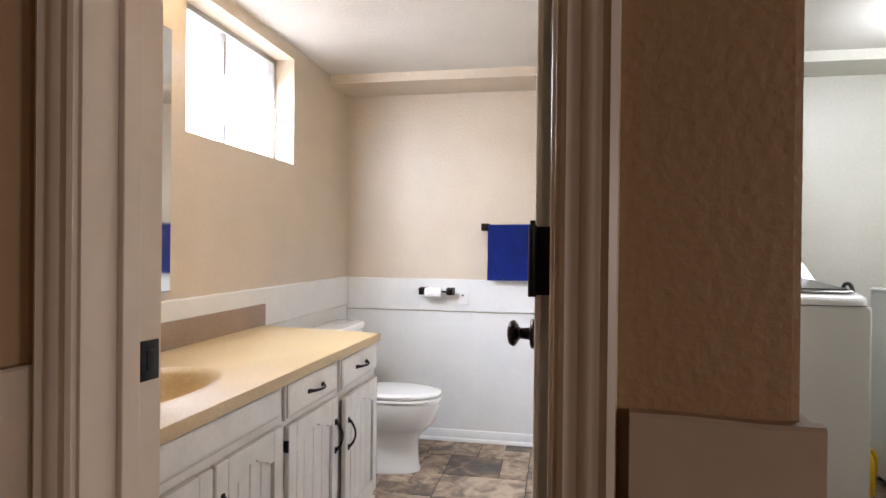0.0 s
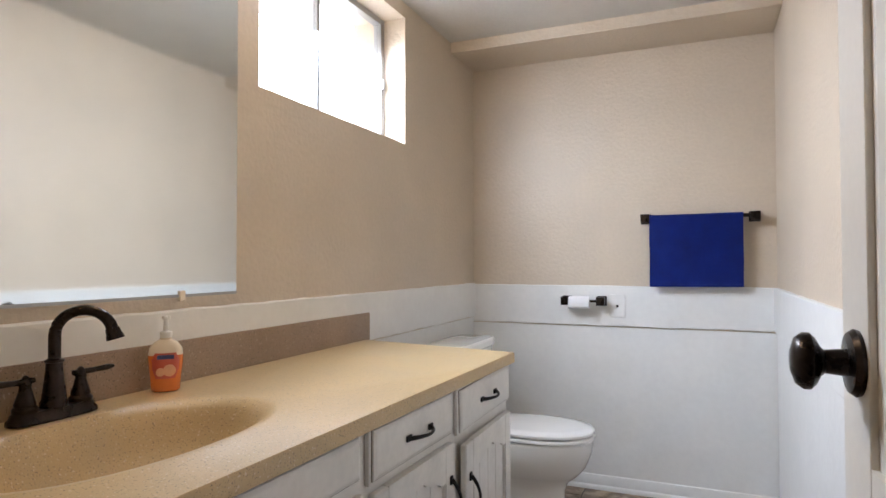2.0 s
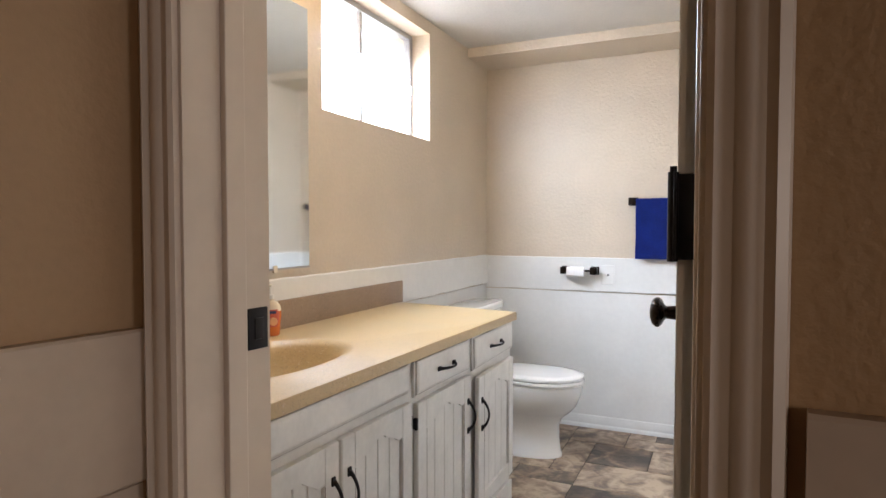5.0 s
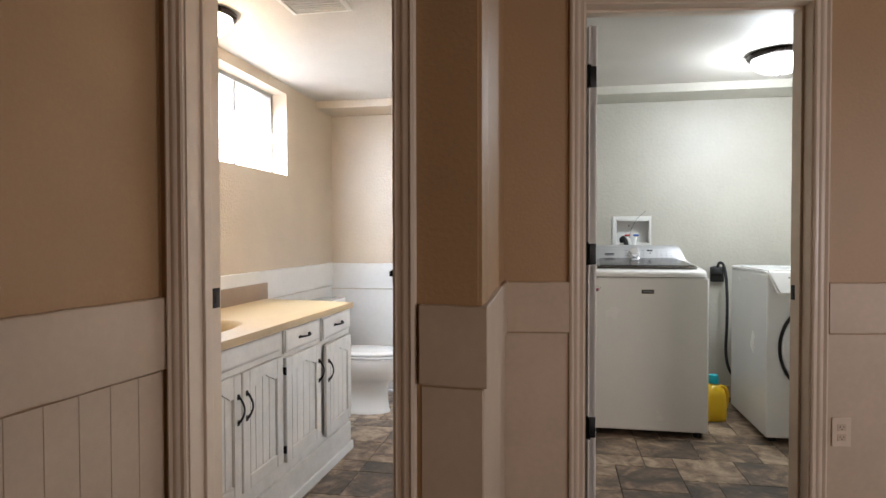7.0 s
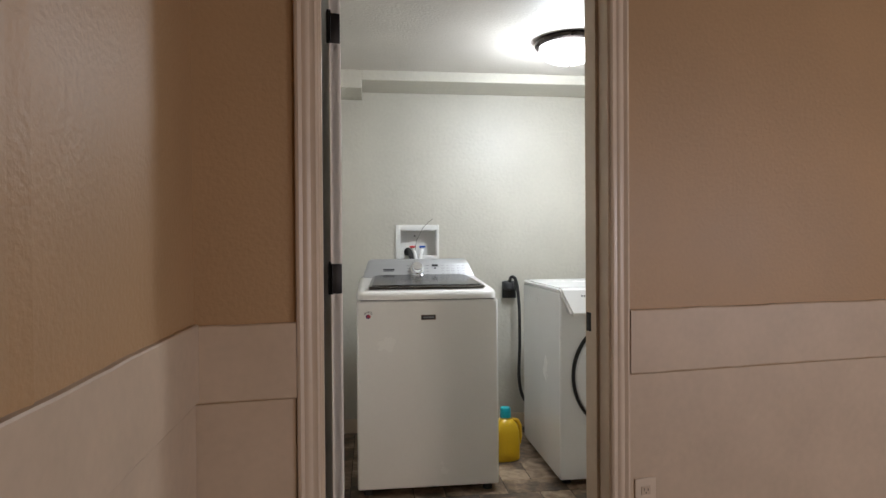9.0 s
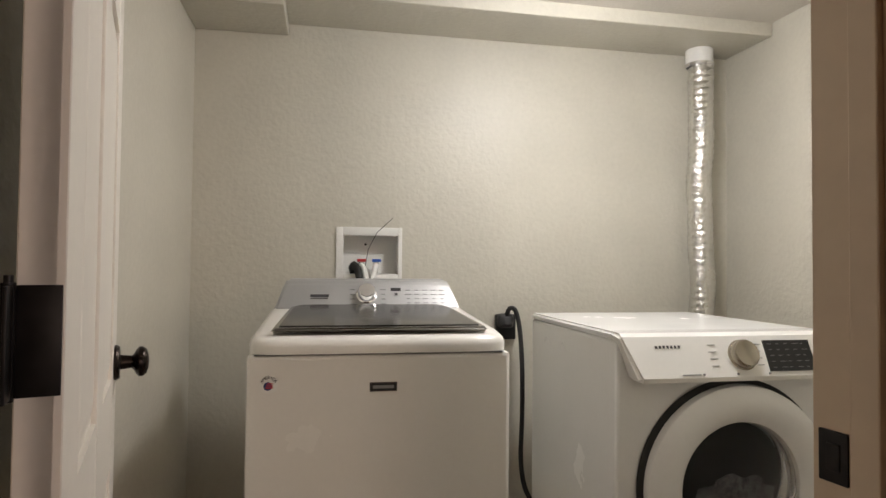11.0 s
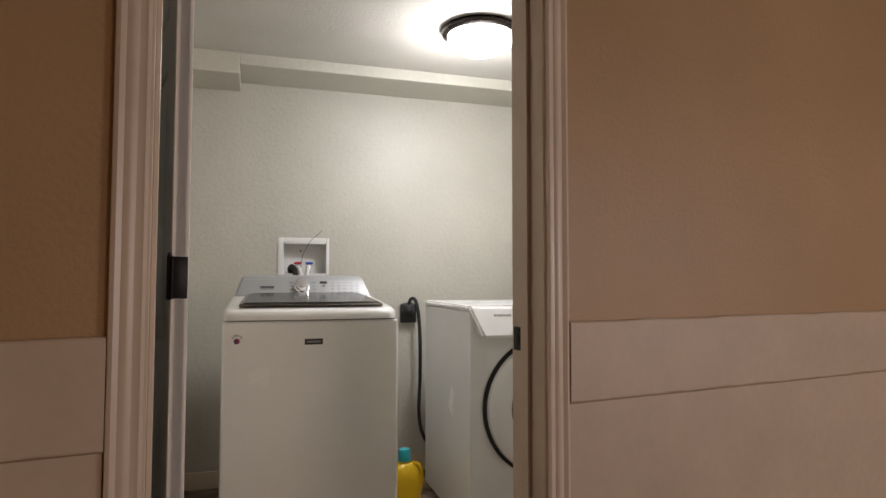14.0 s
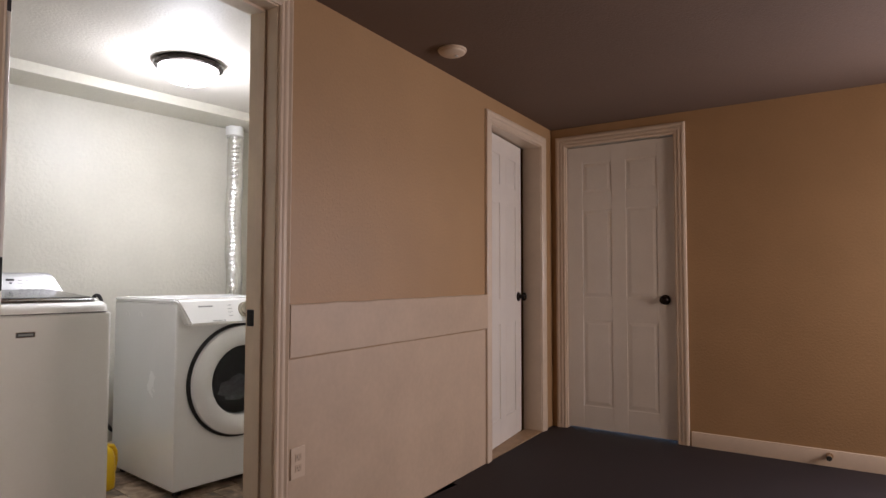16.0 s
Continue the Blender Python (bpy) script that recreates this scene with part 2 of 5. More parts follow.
def box(bm, lo, hi, bevel=0.0, seg=2):
    r = bmesh.ops.create_cube(bm, size=1.0)
    c, s = [(a + b) / 2 for a, b in zip(lo, hi)], [abs(b - a) for a, b in zip(lo, hi)]
    for v in r["verts"]:
        v.co = Vector((v.co.x * s[0] + c[0], v.co.y * s[1] + c[1], v.co.z * s[2] + c[2]))
    if bevel:
        edges = {e for v in r["verts"] for e in v.link_edges}
        bmesh.ops.bevel(bm, geom=list(edges), offset=min(bevel, min(s) * 0.45), segments=seg, affect="EDGES", profile=0.5)
    return r


def rod(bm, a, b, r, seg=16, r2=None):
    a, b = Vector(a), Vector(b)
    d = b - a
    m = Matrix.Translation((a + b) / 2) @ d.to_track_quat("Z", "Y").to_matrix().to_4x4()
    bmesh.ops.create_cone(bm, cap_ends=True, segments=seg, radius1=r, radius2=r if r2 is None else r2, depth=d.length, matrix=m)


def lathe(bm, profile, seg=24, m=None):
    """Turns a profile of (radius, height) about z."""
    m = m or Matrix()
    rings = []
    for r, z in profile:
        if r < 1e-5:
            rings.append([bm.verts.new(m @ Vector((0, 0, z)))])
        else:
            rings.append([bm.verts.new(m @ Vector((r * math.cos(2 * math.pi * k / seg), r * math.sin(2 * math.pi * k / seg), z))) for k in range(seg)])
    for p, q in zip(rings, rings[1:]):
        for k in range(seg):
            j = (k + 1) % seg
            if len(p) == 1 and len(q) > 1:
                bm.faces.new((p[0], q[k], q[j]))
            elif len(q) == 1 and len(p) > 1:
                bm.faces.new((p[k], p[j], q[0]))
            elif len(p) > 1:
                bm.faces.new((p[k], p[j], q[j], q[k]))
    return rings


def loft(bm, rings, cap=True):
    """Skins rings of equally many points."""
    vs = [[bm.verts.new(p) for p in ring] for ring in rings]
    n = len(vs[0])
    for p, q in zip(vs, vs[1:]):
        for k in range(n):
            bm.faces.new((p[k], p[(k + 1) % n], q[(k + 1) % n], q[k]))
    if cap:
        bm.faces.new(list(reversed(vs[0])))
        bm.faces.new(vs[-1])


def tube(bm, pts, r, seg=10):
    """A round tube along points; r may be a list."""
    pts = [Vector(p) for p in pts]
    rings = []
    for i, p in enumerate(pts):
        d = (pts[min(i + 1, len(pts) - 1)] - pts[max(i - 1, 0)]).normalized()
        u = d.cross(Vector((0.31, 0.17, 0.93))).normalized()
        v = d.cross(u)
        rr = r[i] if isinstance(r, (list, tuple)) else r
        rings.append([p + rr * (math.cos(2 * math.pi * k / seg) * u + math.sin(2 * math.pi * k / seg) * v) for k in range(seg)])
    loft(bm, rings)


def ellipse(cx, cy, z, a, b, n=32, power=2.0):
    out = []
    for k in range(n):
        t = 2 * math.pi * k / n
        c, s = math.cos(t), math.sin(t)
        out.append(Vector((cx + a * math.copysign(abs(c) ** (2 / power), c), cy + b * math.copysign(abs(s) ** (2 / power), s), z)))
    return out


def prism(bm, outline, axis, lo, hi):
    """Extrudes an outline of 2D points along an axis."""
    put = {"x": lambda a, b, d: (d, a, b), "y": lambda a, b, d: (a, d, b), "z": lambda a, b, d: (a, b, d)}[axis]
    loft(bm, [[Vector(put(a, b, d)) for a, b in outline] for d in (lo, hi)])


def part(name, bm, mat, parent=None, label="", smooth=False, crisp=False):
    bmesh.ops.recalc_face_normals(bm, faces=bm.faces)
    me = bpy.data.meshes.new(name)
    bm.to_mesh(me)
    bm.free()
    me.materials.append(mat)
    if smooth:
        me.shade_smooth()
        me.set_sharp_from_angle(angle=radians(38))
        if crisp:                                # broad faces stay flat, only the rounded edges are smooth
            most = max(p.area for p in me.polygons)
            for p in me.polygons:
                if p.area > 0.04 * most and len(p.vertices) >= 4:
                    p.use_smooth = False
    ob = new(name, me)
    if parent:
        ob.parent = parent
    if label:
        ob["label"] = label
    return ob


def boxes(name, mat, parent, *items, bevel=0.0, label=""):
    bm = bmesh.new()
    for lo, hi in items:
        box(bm, lo, hi, bevel)
    return part(name, bm, mat, parent, label, smooth=bool(bevel), crisp=True)


def thing(name, m, label, category, group="", kind=""):
    ob = tagged(new(name), label, category, group, kind)
    ob.matrix_world = m
    return ob


def text(name, words, size, mat, parent, m, label="", depth=0.0004):
    """Raised lettering in the built-in font, as a mesh."""
    cu = bpy.data.curves.new(name, "FONT")
    cu.body, cu.size, cu.extrude, cu.align_x, cu.align_y = words, size, depth, "CENTER", "CENTER"
    tmp = new(name, cu)
    me = bpy.data.meshes.new_from_object(tmp.evaluated_get(bpy.context.evaluated_depsgraph_get()))
    bpy.data.objects.remove(tmp)
    me.materials.clear()
    me.materials.append(mat)
    ob = new(name, me)
    ob.parent = parent
    ob.matrix_local = m
    if label:
        ob["label"] = label
    return ob


def wall(name, m, length, z0, z1, thick, mat, holes=(), label="", category="wall"):
    """A wall along local x with its face at y = 0 and its body towards +y; holes are (u0, u1, z0, z1)."""
    us = sorted({0, length, *(h[0] for h in holes), *(h[1] for h in holes)})
    zs = sorted({z0, z1, *(h[2] for h in holes), *(h[3] for h in holes)})
    us, zs = [u for u in us if 0 <= u <= length], [z for z in zs if z0 <= z <= z1]

    def solid(i, k):
        if not (0 <= i < len(us) - 1 and 0 <= k < len(zs) - 1):
            return False
        u, z = (us[i] + us[i + 1]) / 2, (zs[k] + zs[k + 1]) / 2
        return not any(h[0] < u < h[1] and h[2] < z < h[3] for h in holes)

    bm = bmesh.new()

    def quad(*pts):
        bm.faces.new([bm.verts.new(p) for p in pts])

    for i in range(len(us) - 1):
        for k in range(len(zs) - 1):
            if not solid(i, k):
                continue
            a, b, c, d = us[i], us[i + 1], zs[k], zs[k + 1]
            quad((a, 0, c), (b, 0, c), (b, 0, d), (a, 0, d))
            quad((b, thick, c), (a, thick, c), (a, thick, d), (b, thick, d))
            if not solid(i - 1, k):
                quad((a, thick, c), (a, 0, c), (a, 0, d), (a, thick, d))
            if not solid(i + 1, k):
                quad((b, 0, c), (b, thick, c), (b, thick, d), (b, 0, d))
            if not solid(i, k - 1):
                quad((a, thick, c), (b, thick, c), (b, 0, c), (a, 0, c))
            if not solid(i, k + 1):
                quad((a, 0, d), (b, 0, d), (b, thick, d), (a, thick, d))
    bmesh.ops.remove_doubles(bm, verts=bm.verts, dist=1e-5)
    ob = part(name, bm, mat)
    ob.matrix_world = m
    return tagged(ob, label, category, kind="structure")


def frame2(p, q):
    """The pose of a wall whose face runs from p to q; its body lies on the left of that way."""
    return pose(p[0], p[1], 0, 0, 0, math.degrees(math.atan2(q[1] - p[1], q[0] - p[0])))


def dist2(p, q):
    return math.hypot(q[0] - p[0], q[1] - p[1])

# ---- structure ----
ZB = -0.07        # bathroom floor
CEIL, BCEIL, LCEIL = 2.21, 2.205, 2.225
ANG = 8.0
LW = pose(0.300, 1.4715, 0, 0, 0, ANG)          # hall face of the laundry wall
BP, BQ = (-0.632, 0.600), (0.322, 0.517)        # hall face of the bathroom wall
BW = frame2(BP, BQ)
BL = dist2(BP, BQ)
DW = frame2((4.235, 2.026), (4.235 + 3.9 * 0.095, 2.026 - 3.9))   # hall end wall with the closed door


def lw(u, v=0.0, z=0.0):
    return LW @ Vector((u, v, z))


LD0, LD1, LDH = 0.311, 1.232, 2.124            # laundry doorway, rough
TD0, TD1, TDH = 2.942, 3.765, 2.06              # ajar door
BD0, BD1, BDH = 0.075, 0.738, 2.06             # bathroom doorway in BW

wall("wall_laundry_front", LW, 3.97, -0.1, 2.4, 0.130, M_BEIGE, [(LD0, LD1, -0.2, LDH), (TD0, TD1, -0.2, TDH)], "beige textured hall wall above cream wainscot")
wall("wall_bath_front", BW, BL - 0.010, -0.15, 2.4, 0.136, M_BEIGE, [(BD0, BD1, -0.2, BDH)], "beige painted wall around the bathroom doorway")
# short wall between the two doorways
wall("wall_jog", frame2((0.3217, 0.5245), (0.300, 1.4715)), 0.9475, -0.15, 2.4, 0.058, M_BEIGE, (), "short beige return wall between the two doorways")
wall("wall_hall_west", frame2((-0.632 - 3.6 * 0.100, 0.600 - 3.6), (-0.632, 0.600)), 3.618, -0.1, 2.4, 0.06, M_BEIGE, (), "beige hall wall above cream plank wainscot")
wall("wall_hall_end", DW, 4.6, -0.1, 2.4, 0.12, M_BEIGE, [(0.10, 0.908, -0.2, 2.085), (2.55, 3.45, 0.75, 1.55)], "beige end wall of the hall with a closed door")
wall("wall_hall_south", frame2((4.7, -2.5), (-1.6, -2.5)), 6.3, -0.1, 2.4, 0.12, M_BEIGE, [(0.95, 2.05, 0.9, 1.8)], "plain beige hall wall with a small window")
# bathroom
wall("wall_bath_window", frame2((-1.285, 0.6), (-1.285, 3.9)), 3.3, -0.15, 2.4, 0.26, M_BATH, [(1.340, 2.283, 1.592, 2.142)], "beige textured bathroom wall with a high window")
wall("wall_bath_far", frame2((-1.4, 3.731), (0.208, 3.731)), 1.608, -0.15, 2.4, 0.12, M_BATH, (), "beige bathroom wall above white wainscot")
wall("wall_bath_east", frame2((0.208, 3.731), (0.208, 0.64)), 3.091, -0.15, 2.4, 0.09, M_BATH, (), "beige bathroom wall above white wainscot")
wall("wall_bath_front_inside", frame2((-0.63, 0.740), (-1.29, 0.765)), 0.66, -0.15, 2.4, 0.05, M_BATH, (), "beige bathroom wall beside the doorway")
# laundry
wall("wall_laundry_back", frame2((0.25, 3.733), (2.95, 3.733)), 2.7, -0.15, 2.4, 0.12, M_LAUNDRY, [(0.706, 0.946, 1.12, 1.31)], "cream textured laundry wall")
wall("wall_laundry_west", frame2((0.352, 1.55), (0.352, 3.733)), 2.183, -0.15, 2.4, 0.05, M_LAUNDRY, (), "cream textured laundry wall")
wall("wall_laundry_east", frame2((2.766, 3.733), (2.766, 1.93)), 1.803, -0.15, 2.4, 0.12, M_LAUNDRY, (), "cream textured laundry wall")
bm = bmesh.new()
for a, b in ((0.05, LD0), (LD1, 2.49)):
    box(bm, (a, 0.130, -0.1), (b, 0.134, 2.4))
box(bm, (LD0, 0.130, LDH), (LD1, 0.134, 2.4))
ob = part("wall_laundry_front_inside", bm, M_LAUNDRY)
ob.matrix_world = LW
tagged(ob, "cream inner face of the laundry doorway wall", "wall", kind="structure")
# room behind the ajar door
bm = bmesh.new()
box(bm, (2.80, 0.135, -0.1), (2.86, 1.3, 2.4))
box(bm, (3.95, 0.0, -0.1), (4.0, 1.3, 2.4))
box(bm, (2.80, 1.3, -0.1), (4.0, 1.35, 2.4))
ob = part("wall_closet", bm, M_BEIGE)
ob.matrix_world = LW
tagged(ob, "unlit beige walls of a closet", "wall", kind="structure")
# west closing wall
wall("wall_hall_far_west", frame2((-1.6, -2.6), (-1.17, -2.6)), 0.43, -0.1, 2.4, 0.1, M_BEIGE, (), "plain beige closing wall")


def slab(name, pts, z0, z1, mat, label, category):
    bm = bmesh.new()
    prism(bm, pts, "z", z0, z1)
    return tagged(part(name, bm, mat), label, category, kind="structure")


p0, p1 = lw(4.1, 0.03), lw(0.0, 0.03)
HALL = [(-1.7, -2.6), (4.8, -2.6), (4.4, p0.y), (p0.x, p0.y), (0.285, p1.y), (0.305, 0.545), (-0.66, 0.63), (-1.2, -2.6 + 0.2)]
slab("floor_hall", HALL, -0.2, 0.0, M_HALLFLOOR, "very dark brown hall floor", "floor")
slab("ceiling_hall", [(-1.7, -2.6), (4.8, -2.6), (4.8, 2.25), (p0.x, p0.y + 0.03), (0.30, 1.51), (0.30, 0.56), (-0.7, 0.65)], CEIL, CEIL + 0.1, M_HALLCEIL, "textured hall ceiling, its shade painted in as dark brown", "ceiling")
slab("ceiling_bath", [(-1.3, 0.67), (0.25, 0.56), (0.25, 3.75), (-1.3, 3.75)], BCEIL, BCEIL + 0.1, M_CEIL, "off-white textured bathroom ceiling", "ceiling")
slab("ceiling_laundry", [(0.34, 1.53), (2.80, 1.88), (2.80, 3.75), (0.34, 3.75)], LCEIL, LCEIL + 0.1, M_CEIL, "off-white textured laundry ceiling", "ceiling")
slab("ceiling_closet", [tuple(lw(2.82, 0.06)[:2]), tuple(lw(4.0, 0.06)[:2]), tuple(lw(4.0, 1.35)[:2]), tuple(lw(2.82, 1.35)[:2])], 2.22, 2.3, M_CEIL, "dark closet ceiling", "ceiling")
# dropped boxes along the far walls
boxes("soffit_bath", M_BATH, None, ((-1.284, 3.40, 2.150), (0.207, 3.73, 2.25)), bevel=0.004)
tagged(bpy.data.objects["soffit_bath"], "low beige ceiling box along the wall", "soffit", kind="structure")
bm = bmesh.new()
box(bm, (0.722, 3.42, 2.168), (2.765, 3.732, 2.28), 0.004)
box(bm, (0.353, 3.42, 2.120), (0.722, 3.732, 2.28), 0.004)
tagged(part("soffit_laundry", bm, M_LAUNDRY), "cream stepped ceiling box along the wall", "soffit", kind="structure")


def casing(name, m, u0, u1, zt, jamb, w=0.072, base=0.0, mat=None, front=True):
    """Door trim with a moulded profile round an opening, and the jamb lining inside it. front: trim on the hall face."""
    mat = mat or M_TRIM
    root = thing(name, m, "cream painted moulded door trim and jamb", "door frame", kind="structure")
    prof = [(0.0, 0.0), (0.0, 0.010), (0.006, 0.014), (0.014, 0.011), (0.020, 0.011), (0.026, 0.016), (0.034, 0.017), (0.042, 0.014), (0.050, 0.019), (w - 0.010, 0.020), (w - 0.002, 0.016), (w, 0.0)]
    if front:
        for side, u in ((-1, u0 + 0.012), (1, u1 - 0.012)):
            bm = bmesh.new()
            rings = []
            for z, ext in ((base, 0), (zt - 0.012, 1)):
                rings.append([Vector((u + side * a, -0.001 - b, z + (a if ext else 0))) for a, b in prof])
            loft(bm, rings)
            part("side_trim", bm, mat, root, smooth=True)
        bm = bmesh.new()
        rings = [[Vector((u - sgn * 0 + (-a if sgn < 0 else a), -0.001 - b, zt - 0.012 + a)) for a, b in prof] for sgn, u in ((-1, u0 + 0.012), (1, u1 - 0.012))]
        loft(bm, rings)
        part("head_trim", bm, mat, root, smooth=True)
    lo, hi = jamb
    boxes("side_jamb", mat, root, ((u0 + 0.001, lo, base), (u0 + 0.018, hi, zt)), bevel=0.001)
    boxes("side_jamb", mat, root, ((u1 - 0.018, lo, base), (u1 - 0.001, hi, zt)), bevel=0.001)
    boxes("head_jamb", mat, root, ((u0 + 0.018, lo, zt - 0.018), (u1 - 0.018, hi, zt - 0.001)), bevel=0.001)
    return root


def stops(root, u0, u1, zt, y0, y1, base=0.0):
    boxes("door_stop", M_TRIM, root, ((u0 + 0.018, y0, base), (u0 + 0.029, y1, zt - 0.018)), bevel=0.002)
    boxes("door_stop", M_TRIM, root, ((u1 - 0.029, y0, base), (u1 - 0.018, y1, zt - 0.018)), bevel=0.002)
    boxes("door_stop", M_TRIM, root, ((u0 + 0.029, y0, zt - 0.029), (u1 - 0.029, y1, zt - 0.018)), bevel=0.002)


lf = casing("door_frame_laundry", LW, LD0, LD1, LDH, (-0.002, 0.146), w=0.062)
stops(lf, LD0, LD1, LDH, 0.055, 0.090)
bf = casing("door_frame_bath", BW, BD0, BD1, BDH, (-0.002, 0.150), w=0.060, base=ZB)
stops(bf, BD0, BD1, BDH, 0.06, 0.095, base=ZB)
tf = casing("door_frame_closet", LW, TD0, TD1, TDH, (-0.002, 0.135))
hf = casing("door_frame_hall_end", DW, 0.10, 0.908, 2.085, (-0.002, 0.12))


def strike(root, m, label="black metal strike plate"):
    bm = bmesh.new()
    box(bm, (-0.001, -0.019, -0.031), (0.003, 0.019, 0.031), 0.0015)
    box(bm, (0.0, -0.008, -0.016), (0.0045, 0.010, 0.016), 0.001)
    ob = part("strike_plate", bm, M_IRON, root, label, True)
    ob.matrix_local = m


strike(bf, pose(BD0 + 0.018, 0.124, 0.991))
strike(lf, pose(LD1 - 0.018, 0.118, 0.943, 0, 0, 180))


def six_panel_door(name, m, w, h, label, knob_z, knob_in=0.06, knobs=(1, 1), t=0.035, hinge_z=()):
    """A moulded six-panel leaf from its hinge edge at x = 0; its faces lie at y = 0 and y = t."""
    root = thing(name, m, label, "door", kind="structure")
    st, mid = 0.115 * w / 0.76, 0.10 * w / 0.76
    cols = ((st, (w - mid) / 2), ((w + mid) / 2, w - st))
    rows = ((0.16, 0.78), (0.94, 1.58), (1.70, h - 0.12))
    bm = bmesh.new()
    d = 0.007
    box(bm, (0, d, 0), (w, t - d, h))
    xs = (0, *(c for col in cols for c in col), w)
    leaf = part("leaf", bm, M_DOOR, root)
    for k in (0, 2, 4):
        bm = bmesh.new()
        box(bm, (xs[k], 0, 0), (xs[k + 1], t, h), 0.0012, 1)
        part("stile", bm, M_DOOR, leaf)
    for a, b in ((0, rows[0][0]), (rows[0][1], rows[1][0]), (rows[1][1], rows[2][0]), (rows[2][1], h)):
        for c in cols:
            bm = bmesh.new()
            box(bm, (c[0], 0.0006, a), (c[1], t - 0.0006, b))
            part("crosspiece", bm, M_DOOR, leaf)
    for c in cols:
        for r in rows:
            bm = bmesh.new()
            for s in (0, 1):
                y0, y1 = (d, 0.002) if s == 0 else (t - d, t - 0.002)
                a, b = 0.010, 0.034
                rings = []
                for y, e in ((y0, a), (y1, b)):
                    rings.append([Vector((c[0] + e, y, r[0] + e)), Vector((c[1] - e, y, r[0] + e)), Vector((c[1] - e, y, r[1] - e)), Vector((c[0] + e, y, r[1] - e))])
                loft(bm, rings)
            part("panel", bm, M_DOOR, root)
    for s, on in zip((-1, 1), knobs):
        if on:
            bm = bmesh.new()
            prof = [(0.0, 0), (0.033, 0), (0.034, 0.004), (0.030, 0.009), (0.014, 0.011), (0.012, 0.030), (0.016, 0.034), (0.024, 0.038), (0.029, 0.043), (0.029, 0.049), (0.024, 0.056), (0.012, 0.060), (0, 0.061)]
            mm = pose(w - knob_in, 0 if s < 0 else t, knob_z, 90 if s < 0 else -90)
            lathe(bm, prof, 28, mm)
            part("door_knob", bm, M_BRONZE, root, "dark bronze round knob", True)
    bm = bmesh.new()
    box(bm, (w - 0.0005, t / 2 - 0.0125, knob_z - 0.028), (w + 0.002, t / 2 + 0.0125, knob_z + 0.028), 0.001)
    rod(bm, (w, t / 2, knob_z), (w + 0.010, t / 2, knob_z), 0.008, 12)
    part("latch_plate", bm, M_IRON, root, "black latch plate")
    for z in hinge_z:
        bm = bmesh.new()
        box(bm, (-0.0025, 0.002, z - 0.045), (0.0, t - 0.001, z + 0.045), 0.0008)
        box(bm, (-0.030, t + 0.0, z - 0.045), (-0.002, t + 0.003, z + 0.045), 0.0008)
        rod(bm, (-0.004, t + 0.004, z - 0.047), (-0.004, t + 0.004, z + 0.047), 0.0055, 10)
        rod(bm, (-0.004, t + 0.004, z + 0.047), (-0.004, t + 0.004, z + 0.053), 0.0035, 10)
        part("hinge", bm, M_IRON, root, "black butt hinge", True)
    return root


# laundry leaf, swung into the room square to its wall
six_panel_door("door_laundry", LW @ pose(LD0 + 0.092, 0.150, 0.012, 0, 0, 96.5), 0.81, 2.06, "white six-panel door standing open, seen edge-on", 0.962, hinge_z=(0.345, 1.091, 1.845))
# bathroom leaf, swung in against the side wall
six_panel_door("door_bath", BW @ pose(BD1 - 0.022, 0.154, ZB + 0.012, 0, 0, 97.2), 0.63, 2.03, "white six-panel door swung open into the bathroom", 1.035, hinge_z=(0.32, 1.211, 1.88))
six_panel_door("door_closet", LW @ pose(TD0 + 0.020, 0.060, 0.012, 0, 0, 4.8), 0.715, 2.02, "white six-panel door standing slightly ajar", 0.95)
six_panel_door("door_hall_end", DW @ pose(0.119, 0.025, 0.012), 0.770, 2.045, "white six-panel door, closed", 0.935, knob_in=0.07)


# wainscot: a thick chair rail board over thinner panels
def rail(name, m, u0, u1, z0, z1, d, mat, label, worn=True):
    bm = bmesh.new()
    n = max(2, int((u1 - u0) / 0.05))
    rnd = random.Random(name)
    rings = []
    for k in range(n + 1):
        u = u0 + (u1 - u0) * k / n
        e = rnd.uniform(-0.002, 0.002) if worn else 0
        f = rnd.uniform(-0.0015, 0.0015) if worn else 0
        rings.append([Vector((u, 0.001, z0 + e)), Vector((u, -d + 0.003, z0 + e)), Vector((u, -d, z0 + 0.004 + e)), Vector((u, -d + f * 0.3, z1 - 0.004 + f)), Vector((u, -d + 0.003, z1 + f)), Vector((u, 0.001, z1 + f))])
    loft(bm, rings)
    ob = part(name, bm, mat)
    ob.matrix_world = m
    return tagged(ob, label, "chair rail", kind="structure")


def planks(name, m, u0, u1, z0, z1, mat, label, width=0.0, d=0.006):
    root = thing(name, m, label, "wainscot", kind="structure")
    n = max(1, round((u1 - u0) / width)) if width else 1
    for k in range(n):
        a, b = u0 + (u1 - u0) * k / n, u0 + (u1 - u0) * (k + 1) / n
        g = 0.0007 if n > 1 else 0.0
        bm = bmesh.new()
        box(bm, (a + g, -d, z0), (b - g, 0.001, z1), 0.0012 if n > 1 else 0.001, 1)
        part("plank" if n > 1 else "panel", bm, mat, root)
    return root


